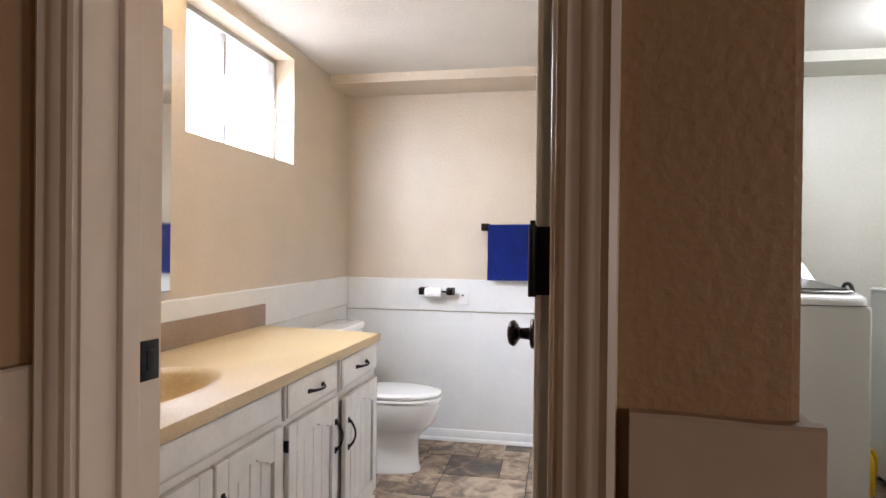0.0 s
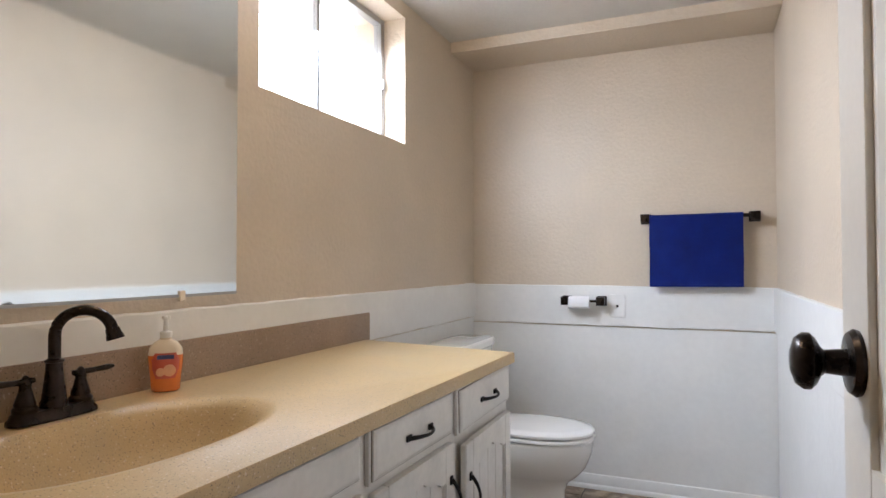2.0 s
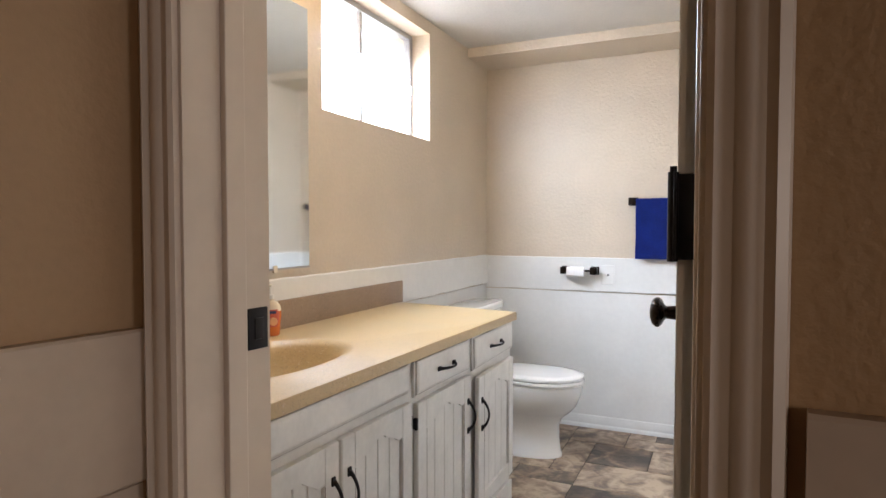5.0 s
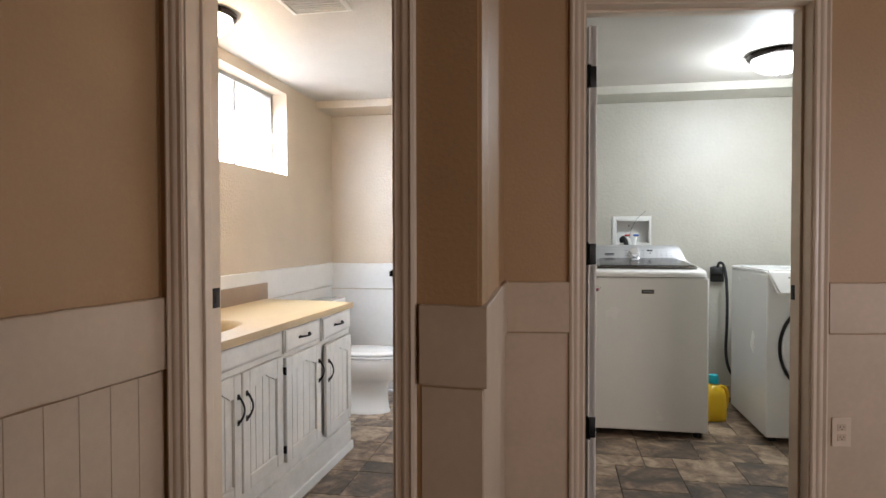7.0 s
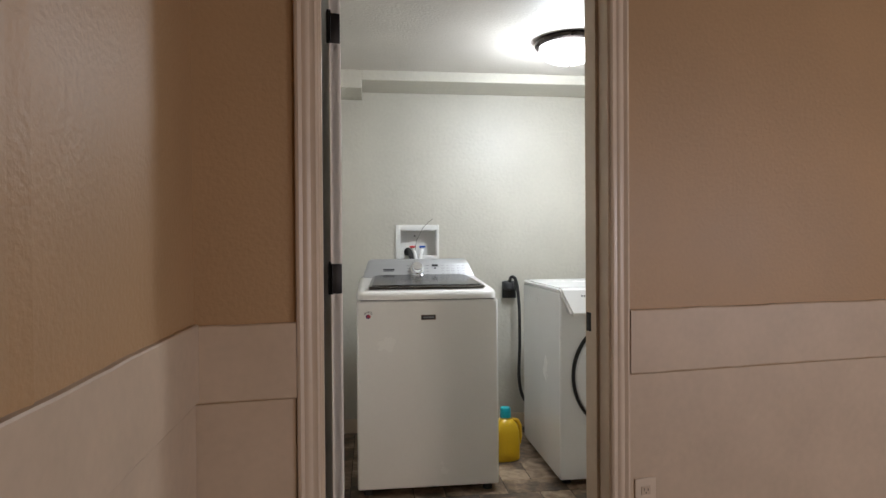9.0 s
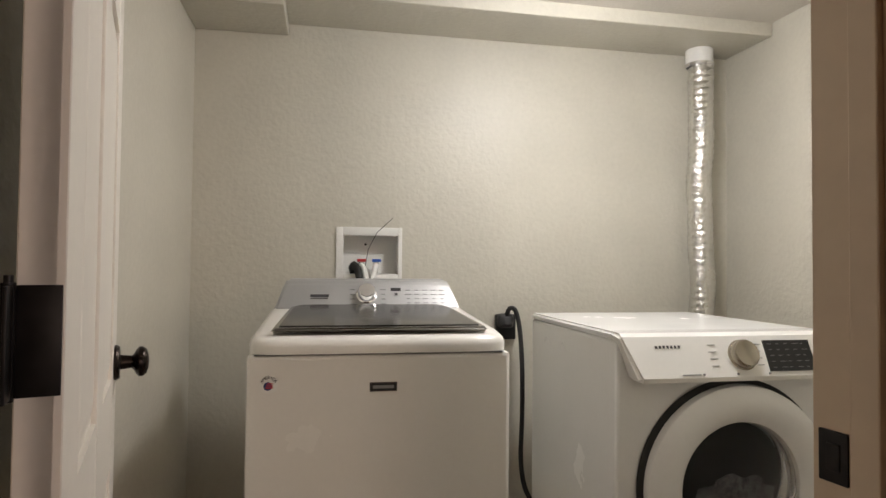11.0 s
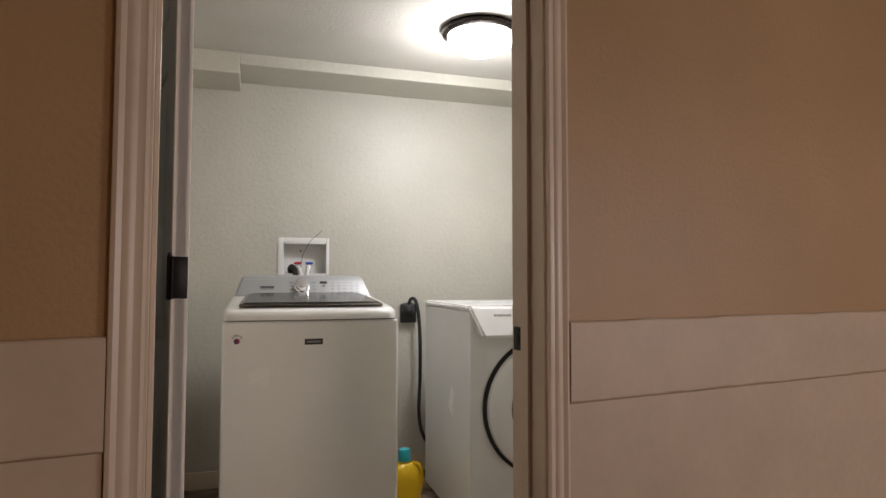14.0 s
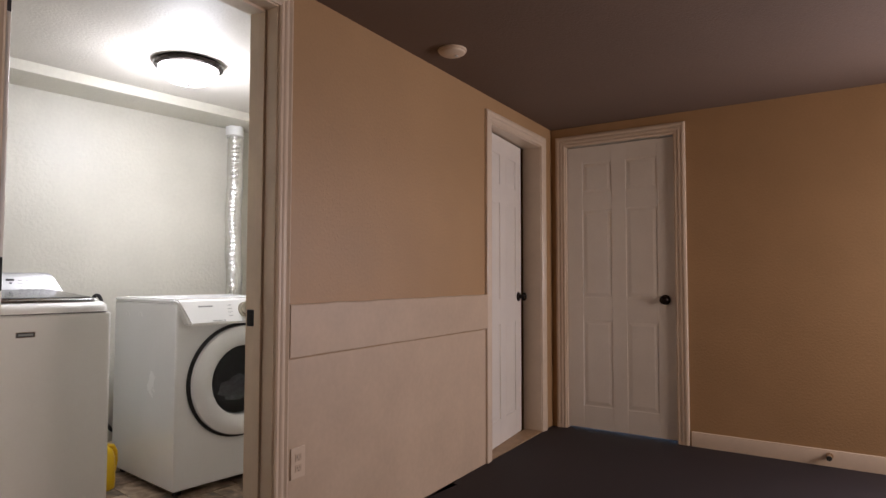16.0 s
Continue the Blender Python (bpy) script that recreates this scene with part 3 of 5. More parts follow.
R0, R1 = 0.793, 0.995
rail("rail_laundry_left", LW, 0.0, LD0 - 0.050, R0, R1, 0.021, M_CREAM, "cream painted chair rail board")
rail("rail_laundry_right", LW, LD1 + 0.050, TD0 - 0.060, R0, R1, 0.021, M_CREAM, "cream painted chair rail board")
planks("wainscot_laundry_left", LW, 0.0, LD0 - 0.052, 0, R0 - 0.006, M_CREAM, "cream painted wainscot panel")
planks("wainscot_laundry_right", LW, LD1 + 0.052, TD0 - 0.062, 0, R0 - 0.006, M_CREAM, "cream painted wainscot panel")
rail("rail_bath_outside", BW, BD1 + 0.060, BL + 0.016, R0 + 0.006, R1 + 0.01, 0.018, M_CREAM, "cream painted chair rail board")
planks("wainscot_bath_outside", BW, BD1 + 0.062, BL + 0.004, 0, R0 - 0.001, M_CREAM, "cream painted wainscot panel")
JW = frame2((0.322, 0.517), (0.300, 1.4715))
rail("rail_jog", JW, 0.0, 0.935, R0 + 0.004, R1 + 0.008, 0.016, M_CREAM, "cream painted chair rail board with worn edge")
planks("wainscot_jog", JW, 0.0, 0.94, 0, R0 - 0.003, M_CREAM, "cream painted wainscot panel")
WW = frame2((-0.632 - 3.6 * 0.100, 0.600 - 3.6), (-0.632, 0.600))
rail("rail_hall_west", WW, 0.3, 3.612, R0 + 0.002, R1 + 0.010, 0.022, M_CREAM, "cream painted chair rail board with rough edge")
planks("wainscot_hall_west", WW, 0.3, 3.612, 0, R0 - 0.005, M_CREAM, "cream painted vertical plank wainscot", 0.098, 0.008)
FW = frame2((-1.285, 3.731), (0.208, 3.731))
EW = frame2((0.208, 3.731), (0.208, 0.64))
NW = frame2((-1.285, 0.6), (-1.285, 3.731))
for nm, m, a, b, z0, z1 in (("far", FW, 0.001, 1.492, 0.758, 0.962), ("east", EW, 0.017, 3.0, 0.758, 0.962), ("window", NW, 0.2, 3.115, 0.785, 0.967)):
    rail("rail_bath_" + nm, m, a, b, z0, z1, 0.017, M_WHITEP, "white painted chair rail board")
    planks("wainscot_bath_" + nm, m, a, b, ZB, z0 - 0.006, M_WHITEP, "white painted wainscot panel", 0.0)
for nm, m, a, b, z in (("far", FW, 0.01, 1.478, ZB), ("east", EW, 0.02, 2.9, ZB)):
    bm = bmesh.new()
    prism(bm, [(-0.006, z), (-0.026, z), (-0.026, z + 0.012), (-0.020, z + 0.020), (-0.016, z + 0.022), (-0.015, z + 0.060), (-0.011, z + 0.070), (-0.006, z + 0.072)], "x", a, b)
    ob = part("baseboard_bath_" + nm, bm, M_WHITEP, None, "", True)
    ob.matrix_world = m
    tagged(ob, "white painted baseboard with quarter-round", "baseboard", kind="structure")
bm = bmesh.new()
prism(bm, [(0.0, 0), (-0.013, 0), (-0.013, 0.080), (-0.008, 0.093), (0, 0.095)], "x", 0.980, 3.9)
ob = part("baseboard_hall_end", bm, M_TRIM, None, "", True)
ob.matrix_world = DW
tagged(ob, "white painted baseboard", "baseboard", kind="structure")
for nm, m, a, b in (("back", frame2((0.352, 3.733), (2.766, 3.733)), 0.02, 2.39), ("west", frame2((0.352, 1.60), (0.352, 3.733)), 0.1, 2.11), ("east", frame2((2.766, 3.733), (2.766, 1.95)), 0.02, 1.7)):
    bm = bmesh.new()
    prism(bm, [(0.0, 0), (-0.012, 0), (-0.012, 0.075), (-0.008, 0.085), (0, 0.086)], "x", a, b)
    ob = part("baseboard_laundry_" + nm, bm, M_TRIM, None, "", True)
    ob.matrix_world = m
    tagged(ob, "cream painted baseboard", "baseboard", kind="structure")

# bathroom window, set deep in the wall
win = thing("window_bath", pose(0, 0, 0), "high sliding basement window with aluminium frame", "window", kind="structure")
wy0, wy1, wz0, wz1, wx = 1.942, 2.881, 1.594, 2.140, -1.405
boxes("window_frame", M_ALU, win, ((wx - 0.02, wy0, wz0), (wx + 0.02, wy0 + 0.022, wz1)), ((wx - 0.02, wy1 - 0.03, wz0), (wx + 0.02, wy1, wz1)), ((wx - 0.02, wy0 + 0.022, wz0), (wx + 0.02, wy1 - 0.03, wz0 + 0.02)), ((wx - 0.02, wy0 + 0.022, wz1 - 0.025), (wx + 0.02, wy1 - 0.03, wz1)), bevel=0.002)
boxes("meeting_stile", M_ALU, win, ((wx - 0.015, 2.385, wz0 + 0.02), (wx + 0.012, 2.403, wz1 - 0.025)), bevel=0.002)
boxes("latch", M_ALU, win, ((wx + 0.018, wy1 - 0.034, 1.83), (wx + 0.034, wy1 - 0.022, 1.875)), bevel=0.003)
for a, b in ((wy0 + 0.022, 2.385), (2.403, wy1 - 0.03)):
    ob = boxes("pane", M_GLASS, win, ((wx - 0.003, a, wz0 + 0.02), (wx + 0.001, b, wz1 - 0.025)))
    ob.visible_shadow = False
bm = bmesh.new()
box(bm, (-1.546, wy0 - 0.0, wz0 - 0.0), (-1.542, wy1 + 0.0, wz1))
ob = tagged(part("backdrop_window_well", bm, M_OUTSIDE), "bright overcast daylight in the window well", "backdrop", kind="structure")
hw = thing("window_hall", pose(0, 0, 0), "plain hall window letting in daylight", "window", kind="structure")
boxes("window_frame", M_TRIM, hw, ((2.65, -2.56, 0.9), (2.69, -2.52, 1.8)), ((3.71, -2.56, 0.9), (3.75, -2.52, 1.8)), ((2.69, -2.56, 0.9), (3.71, -2.52, 0.94)), ((2.69, -2.56, 1.76), (3.71, -2.52, 1.8)), bevel=0.003)
ob = boxes("pane", M_GLASS, hw, ((2.69, -2.545, 0.94), (3.71, -2.541, 1.76)))
ob.visible_shadow = False
ew = thing("window_hall_end", DW, "plain hall window letting in daylight", "window", kind="structure")
boxes("window_frame", M_TRIM, ew, ((2.55, 0.05, 0.75), (2.59, 0.09, 1.55)), ((3.41, 0.05, 0.75), (3.45, 0.09, 1.55)), ((2.59, 0.05, 0.75), (3.41, 0.09, 0.79)), ((2.59, 0.05, 1.51), (3.41, 0.09, 1.55)), bevel=0.003)
ob = boxes("pane", M_GLASS, ew, ((2.59, 0.068, 0.79), (3.41, 0.072, 1.51)))
ob.visible_shadow = False

# ---- bathroom things ----
CT = 0.794                                      # counter top
CF = -0.69                                      # cabinet front


def counter_end(x):
    return 2.418 + (-0.668 - x) / 0.617 * 0.105


# vanity cabinet
van = thing("vanity_cabinet", pose(-0.672, 2.41, 0) @ pose(0, 0, 0, 0, 0, -1.4) @ pose(0.672, -2.41, 0), "antiqued white vanity cabinet with dark glazed edges under a counter", "cabinet")
VY0, VY1 = 0.77, 2.415
bm = bmesh.new()
box(bm, (CF - 0.02, VY0, 0.095), (CF, VY1, CT - 0.0325), 0.002)
box(bm, (-1.25, VY1 - 0.018, 0.0955), (CF - 0.02, VY1 - 0.0005, CT - 0.033))
box(bm, (-1.12, VY0, 0.0955), (CF - 0.02, VY1 - 0.018, 0.11))
part("body", bm, M_CAB, van)
boxes("toe_kick", M_CAB, van, ((-1.12, VY0 + 0.01, ZB + 0.002), (CF + 0.012, VY1 - 0.004, 0.094)), bevel=0.003)
boxes("base_moulding", M_WHITEP, van, ((CF + 0.0125, VY0 + 0.01, ZB + 0.001), (CF + 0.026, VY1 + 0.004, ZB + 0.05)), bevel=0.004)


def slab_front(name, y0, y1, z0, z1, parent, tilt=0.0, raised=False):
    """A drawer or false front with a stepped, dark-lined edge."""
    root_m = pose(CF + 0.0015, (y0 + y1) / 2, (z0 + z1) / 2, tilt, 0, 0)
    a, b = (y1 - y0) / 2, (z1 - z0) / 2
    bm = bmesh.new()
    rings = []
    for x, e in ((0, 0), (0.009, 0), (0.010, 0.006), (0.015, 0.009), (0.018, 0.016), (0.0185, 0.020)):
        rings.append([Vector((x, -a + e, -b + e)), Vector((x, a - e, -b + e)), Vector((x, a - e, b - e)), Vector((x, -a + e, b - e))])
    loft(bm, rings)
    ob = part(name, bm, M_CAB, parent)
    ob.matrix_local = root_m
    bm = bmesh.new()
    for e, x in ((0.0075, 0.0103),):
        for lo, hi in (((-a + e - 0.001, -b + e), (-a + e + 0.001, b - e)), ((a - e - 0.001, -b + e), (a - e + 0.001, b - e)), ((-a + e, -b + e - 0.001), (a - e, -b + e + 0.001)), ((-a + e, b - e - 0.001), (a - e, b - e + 0.001))):
            box(bm, (x, lo[0], lo[1]), (x + 0.0022, hi[0], hi[1]))
    part("glaze_line", bm, M_GLAZE, ob, "dark antiquing glaze")
    return ob


def pull(parent, m, length=0.10, label="black iron bow pull"):
    bm = bmesh.new()
    pts, rr = [], []
    for k in range(13):
        s = k / 12
        pts.append(Vector((0.004 + 0.024 * math.sin(math.pi * s) ** 0.8, 0, (s - 0.5) * length)))
        rr.append(0.0055 - 0.0018 * math.sin(math.pi * s))
    tube(bm, pts, rr, 8)
    for s in (-1, 1):
        box(bm, (0, -0.007, s * length / 2 - 0.012), (0.005, 0.007, s * length / 2 + 0.010), 0.002)
    ob = part("handle", bm, M_IRON, parent, label, True)
    ob.matrix_local = m


def cab_door(y0, y1, z0, z1, parent, hinge, handle, tilt=0.0, open_deg=0.0):
    """A frame-and-plank cabinet door with a stepped cathedral top rail."""
    w, h = y1 - y0, z1 - z0
    ob = new("door")
    bm = bmesh.new()
    st = 0.055
    box(bm, (0, 0, 0), (0.018, st, h), 0.003, 1)
    box(bm, (0, w - st, 0), (0.018, w, h), 0.003, 1)
    box(bm, (0.0004, st, 0), (0.0176, w - st, st), 0.003, 1)
    top = [(st, h), (w - st, h), (w - st, h - 0.085), (w - st - 0.02, h - 0.088), (w - st - 0.035, h - 0.078), (w / 2 + 0.035, h - 0.060), (w / 2 + 0.02, h - 0.050), (w / 2 - 0.02, h - 0.050), (w / 2 - 0.035, h - 0.060), (st + 0.035, h - 0.078), (st + 0.02, h - 0.088), (st, h - 0.085)]
    prism(bm, top, "x", 0.0004, 0.0176)
    bpy.data.objects.remove(ob)
    ob = part("door", bm, M_CAB, parent)
    ob.matrix_local = pose(CF + 0.0015, y0, z0, tilt, 0, 0) @ (pose(0, w, 0) @ pose(0, 0, 0, 0, 0, open_deg) @ pose(0, -w, 0) if hinge > 0 else pose(0, 0, 0, 0, 0, -open_deg))
    n = 4
    for k in range(n):
        a, b = st + (w - 2 * st) * k / n, st + (w - 2 * st) * (k + 1) / n
        bm = bmesh.new()
        box(bm, (0.003, a + 0.0012, st - 0.003), (0.009, b - 0.0012, h - 0.045), 0.002, 1)
        part("plank", bm, M_CAB, ob)
    bm = bmesh.new()
    box(bm, (0.0005, st, st), (0.0034, w - st, h - 0.06))
    box(bm, (0.0176, st - 0.0012, st), (0.0183, st, h - 0.088))
    box(bm, (0.0176, w - st, st), (0.0183, w - st + 0.0012, h - 0.088))
    part("glaze_line", bm, M_GLAZE, ob, "dark glaze in the grooves")
    hy = 0.026 if handle < 0 else w - 0.026
    pull(ob, pose(0.018, hy, h - 0.135))
    for z in (0.06, h - 0.06):
        bm = bmesh.new()
        yy = w + 0.001 if hinge > 0 else -0.001
        rod(bm, (0.012, yy, z - 0.018), (0.012, yy, z + 0.018), 0.005, 10)
        box(bm, (0.002, yy - 0.004, z - 0.016), (0.012, yy + 0.006, z + 0.016), 0.001)
        part("hinge", bm, M_IRON, ob, "black iron hinge", True)
    return ob


slab_front("false_front", 0.90, 1.530, 0.668, 0.762, van)
d1 = slab_front("drawer", 1.562, 1.955, 0.648, 0.762, van)
d2 = slab_front("drawer", 1.992, 2.400, 0.640, 0.762, van, tilt=1.6)
for d in (d1, d2):
    pull(d, pose(0.0185, 0, 0.0, 90), 0.105)
cab_door(0.87, 1.182, 0.165, 0.645, van, -1, 1)
cab_door(1.194, 1.535, 0.165, 0.645, van, 1, -1)
cab_door(1.572, 1.958, 0.150, 0.630, van, -1, 1)
cab_door(2.000, 2.398, 0.128, 0.612, van, 1, -1, open_deg=2.0)

# counter with moulded-in basin
top = thing("countertop", pose(0, 0, 0), "tan speckled cultured stone counter with moulded-in oval sink", "countertop")
SX, SY, SA, SB = -0.985, 1.265, 0.165, 0.272
bm = bmesh.new()
N = 48
outer = []
corners = [(-0.703, 0.77), (-0.662, counter_end(-0.662)), (-1.282, counter_end(-1.282)), (-1.282, 0.77)]
ring_out, ring_mid, rim = [], [], ellipse(SX, SY, CT, SA + 0.022, SB + 0.030, N, 2.3)


def to_edge(p):
    """Where the ray from the basin's middle through p leaves the counter."""
    d = Vector((p.x - SX, p.y - SY))
    best = 1e9
    for i in range(4):
        a, b = Vector(corners[i]), Vector(corners[(i + 1) % 4])
        e = b - a
        den = d.x * e.y - d.y * e.x
        if abs(den) > 1e-9:
            w = a - Vector((SX, SY))
            s, q = (w.x * e.y - w.y * e.x) / den, (w.x * d.y - w.y * d.x) / den
            if s > 0 and -1e-6 <= q <= 1 + 1e-6:
                best = min(best, s)
    return Vector((SX + d.x * best, SY + d.y * best, CT))


edge = [to_edge(p) for p in rim]
for c in corners:                                # snap the nearest ray to each corner
    k = min(range(N), key=lambda i: (edge[i].x - c[0]) ** 2 + (edge[i].y - c[1]) ** 2)
    edge[k] = Vector((c[0], c[1], CT))
rings = [[p + Vector((0, 0, -0.032)) for p in edge], [p + Vector((0, 0, -0.004)) for p in edge]]
rings.append([Vector((p.x + (SX - p.x) * 0.008, p.y + (SY - p.y) * 0.005, CT)) for p in edge])
rings.append(ellipse(SX, SY, CT, SA + 0.030, SB + 0.045, N, 2.3))
rings.append(ellipse(SX, SY, CT + 0.004, SA + 0.018, SB + 0.026, N, 2.2))
rings.append(ellipse(SX, SY, CT + 0.002, SA + 0.004, SB + 0.008, N, 2.2))
for z, f in ((-0.012, 0.96), (-0.035, 0.90), (-0.070, 0.80), (-0.105, 0.62), (-0.125, 0.40), (-0.132, 0.12)):
    rings.append([Vector((p.x, p.y * 1.0 + 0.07 * math.sin(k * 2 * math.pi / N * 14) * 0.03 * f, p.z)) for k, p in enumerate(ellipse(SX, SY, CT + z, SA * f, SB * f, N, 2.1))])
loft(bm, rings, cap=False)
bm.faces.new([v for v in bm.verts][-N:])
slabob = part("slab", bm, M_COUNTER, top, "", True)
boxes("drain", M_BRONZE, top, ((SX - 0.02, SY - 0.02, CT - 0.132), (SX + 0.02, SY + 0.02, CT - 0.128)), bevel=0.002)
bm = bmesh.new()
prism(bm, [(0.76, CT - 0.002), (2.538, CT - 0.002), (2.538, 0.889), (2.534, 0.893), (0.76, 0.893)], "x", -1.279, -1.260)
part("backsplash", bm, M_SPLASH, top, "speckled backsplash of the counter's stone, shade painted in as darker brown")

# faucet
fa = thing("faucet", pose(-1.205, 1.288, CT + 0.002) @ Matrix.Diagonal((0.93, 0.93, 0.85, 1.0)), "oil-rubbed bronze gooseneck faucet with two lever handles on the counter", "faucet")
bm = bmesh.new()
loft(bm, [ellipse(0, 0, z, a, b, 32, 3) for z, a, b in ((0, 0.030, 0.088), (0.008, 0.030, 0.088), (0.014, 0.026, 0.083), (0.022, 0.025, 0.080), (0.025, 0.022, 0.077))])
part("base", bm, M_BRONZE, fa, "", True)
bm = bmesh.new()
lathe(bm, [(0.0, 0.024), (0.025, 0.024), (0.025, 0.034), (0.022, 0.040), (0.019, 0.070), (0.0155, 0.100), (0.015, 0.118), (0.0175, 0.120), (0.0175, 0.124), (0.013, 0.127), (0, 0.127)], 24)
part("neck_column", bm, M_BRONZE, fa, "", True)
bm = bmesh.new()
pts = [(0, 0, 0.12), (0, 0, 0.16)] + [(0.052 - 0.052 * math.cos(a), 0, 0.178 + 0.052 * math.sin(a)) for a in [math.pi * k / 14 * 0.93 for k in range(15)]]
tube(bm, pts, 0.0115, 16)
ex, ey = pts[-1][0], pts[-1][2]
rod(bm, (ex, 0, ey), (ex + 0.004, 0, ey - 0.014), 0.0135, 18, 0.0150)
rod(bm, (ex + 0.004, 0, ey - 0.014), (ex + 0.007, 0, ey - 0.024), 0.0165, 18, 0.0175)
ob = part("spout", bm, M_BRONZE, fa, "", True)
ob.matrix_local = pose(0, 0, 0, 0, 0, 38)
for s in (-1, 1):
    bm = bmesh.new()
    lathe(bm, [(0, 0.024), (0.022, 0.024), (0.0225, 0.032), (0.018, 0.038), (0.019, 0.042), (0.014, 0.058), (0.010, 0.076), (0.011, 0.080), (0.010, 0.086), (0.008, 0.094), (0.003, 0.100), (0, 0.101)], 20, pose(0, s * 0.056, 0))
    tube(bm, [(0.0, s * 0.040, 0.088), (0.0, s * 0.056, 0.088), (0.005, s * 0.082, 0.089), (0.010, s * 0.108, 0.091), (0.013, s * 0.122, 0.092)], [0.006, 0.0075, 0.006, 0.0075, 0.004], 10)
    part("lever_handle", bm, M_BRONZE, fa, "", True)

# soap
so = thing("soap_bottle", pose(-1.212, 1.548, CT + 0.001, 0, 0, 46), "clear pump bottle of orange hand soap on the counter", "soap bottle")
bm = bmesh.new()
loft(bm, [ellipse(0, 0, z, a, b, 28, 2.4) for z, a, b in ((0, 0.026, 0.017), (0.004, 0.030, 0.020), (0.03, 0.032, 0.022), (0.065, 0.036, 0.023), (0.080, 0.036, 0.022))])
part("liquid", bm, M_SOAP, so, "orange liquid soap", True)
bm = bmesh.new()
loft(bm, [ellipse(0, 0, z, a, b, 28, 2.3) for z, a, b in ((0.0802, 0.0362, 0.0222), (0.095, 0.034, 0.021), (0.108, 0.024, 0.017), (0.114, 0.013, 0.012), (0.120, 0.012, 0.012))])
part("shoulder", bm, M_CLEARP, so, "clear plastic shoulder", True)
bm = bmesh.new()
lathe(bm, [(0, 0.118), (0.013, 0.118), (0.013, 0.130), (0.006, 0.133), (0.005, 0.158), (0.009, 0.159), (0.009, 0.166), (0, 0.167)], 18)
box(bm, (-0.004, -0.038, 0.160), (0.004, 0.005, 0.166), 0.002)
part("pump", bm, M_PVC, so, "cream plastic pump", True)
bm = bmesh.new()
loft(bm, [[Vector((p.x, p.y - 0.0015, p.z)) for p in ellipse(0, 0, z, a, b, 28, 2.4) if p.y <= 0.001] for z, a, b in ((0.030, 0.026, 0.0235), (0.050, 0.031, 0.0245), (0.070, 0.033, 0.0245), (0.086, 0.028, 0.0235))], cap=False)
lab = part("label", bm, M_LABEL, so, "red and peach printed label", True)
boxes("name_bar", M_NAVY, lab, ((-0.017, -0.0272, 0.073), (0.017, -0.0262, 0.082)))
bm = bmesh.new()
rod(bm, (0.008, -0.0275, 0.048), (0.008, -0.0255, 0.048), 0.013, 20)
rod(bm, (-0.010, -0.0275, 0.045), (-0.010, -0.0255, 0.045), 0.009, 20)
part("fruit_print", bm, M_PEACH, lab)

# mirror
mi = thing("wall_mirror", pose(0, 0, 0), "large frameless wall mirror resting on small clips above the counter", "mirror")
boxes("glass", M_MIRROR, mi, ((-1.2835, 0.765, 1.003), (-1.2785, 1.845, 1.935)))
boxes("channel", M_ALU, mi, ((-1.2838, 0.765, 0.996), (-1.2775, 1.845, 1.0025)))
for y in (1.205, 1.655):
    boxes("clip", M_CLEARP, mi, ((-1.2836, y - 0.009, 0.986), (-1.274, y + 0.009, 1.012)), bevel=0.002)

# toilet, facing the room from the window wall
to = thing("toilet", pose(-1.240, 3.180, ZB), "white porcelain toilet with closed lid beside the vanity", "toilet")
bm = bmesh.new()
secs = [(0.0, 0.35, 0.240, 0.108), (0.015, 0.35, 0.240, 0.108), (0.03, 0.35, 0.232, 0.100), (0.10, 0.36, 0.215, 0.085), (0.17, 0.37, 0.205, 0.080), (0.205, 0.385, 0.205, 0.090), (0.235, 0.41, 0.218, 0.122), (0.275, 0.425, 0.240, 0.155), (0.33, 0.425, 0.262, 0.176), (0.365, 0.425, 0.270, 0.182), (0.390, 0.425, 0.270, 0.183), (0.397, 0.425, 0.262, 0.176)]
loft(bm, [ellipse(cx, 0, z, a, b, 36, 2.2) for z, cx, a, b in secs])
part("bowl", bm, M_PORC, to, "", True)
bm = bmesh.new()
loft(bm, [ellipse(0.13, 0, z, a, b, 28, 4) for z, a, b in ((0.16, 0.10, 0.085), (0.30, 0.115, 0.11), (0.395, 0.125, 0.155))])
part("rear_deck", bm, M_PORC, to, "", True)
for nm, z, e in (("seat", 0.400, 0.0), ("lid", 0.4205, 0.004)):
    bm = bmesh.new()
    h = 0.018 if nm == "seat" else 0.020
    loft(bm, [ellipse(0.433, 0, zz, 0.272 + d - e, 0.187 + d - e, 40, 2.25) for zz, d in ((z, -0.006), (z + 0.004, 0), (z + h - 0.006, 0), (z + h - 0.001, -0.006), (z + h + (0.004 if nm == "lid" else 0), -0.05))])
    part(nm, bm, M_PORC, to, "", True)
bm = bmesh.new()
loft(bm, [ellipse(0.095, 0, z, a, b, 36, 6) for z, a, b in ((0.385, 0.085, 0.20), (0.40, 0.092, 0.21), (0.75, 0.097, 0.225))])
part("tank", bm, M_PORC, to, "", True)
bm = bmesh.new()
loft(bm, [ellipse(0.097, 0, z, a, b, 36, 6) for z, a, b in ((0.751, 0.100, 0.232), (0.756, 0.104, 0.236), (0.782, 0.104, 0.236), (0.791, 0.096, 0.228), (0.794, 0.06, 0.19))])
part("tank_lid", bm, M_PORC, to, "", True)
bm = bmesh.new()
rod(bm, (0.19, -0.15, 0.64), (0.205, -0.15, 0.64), 0.012, 14)
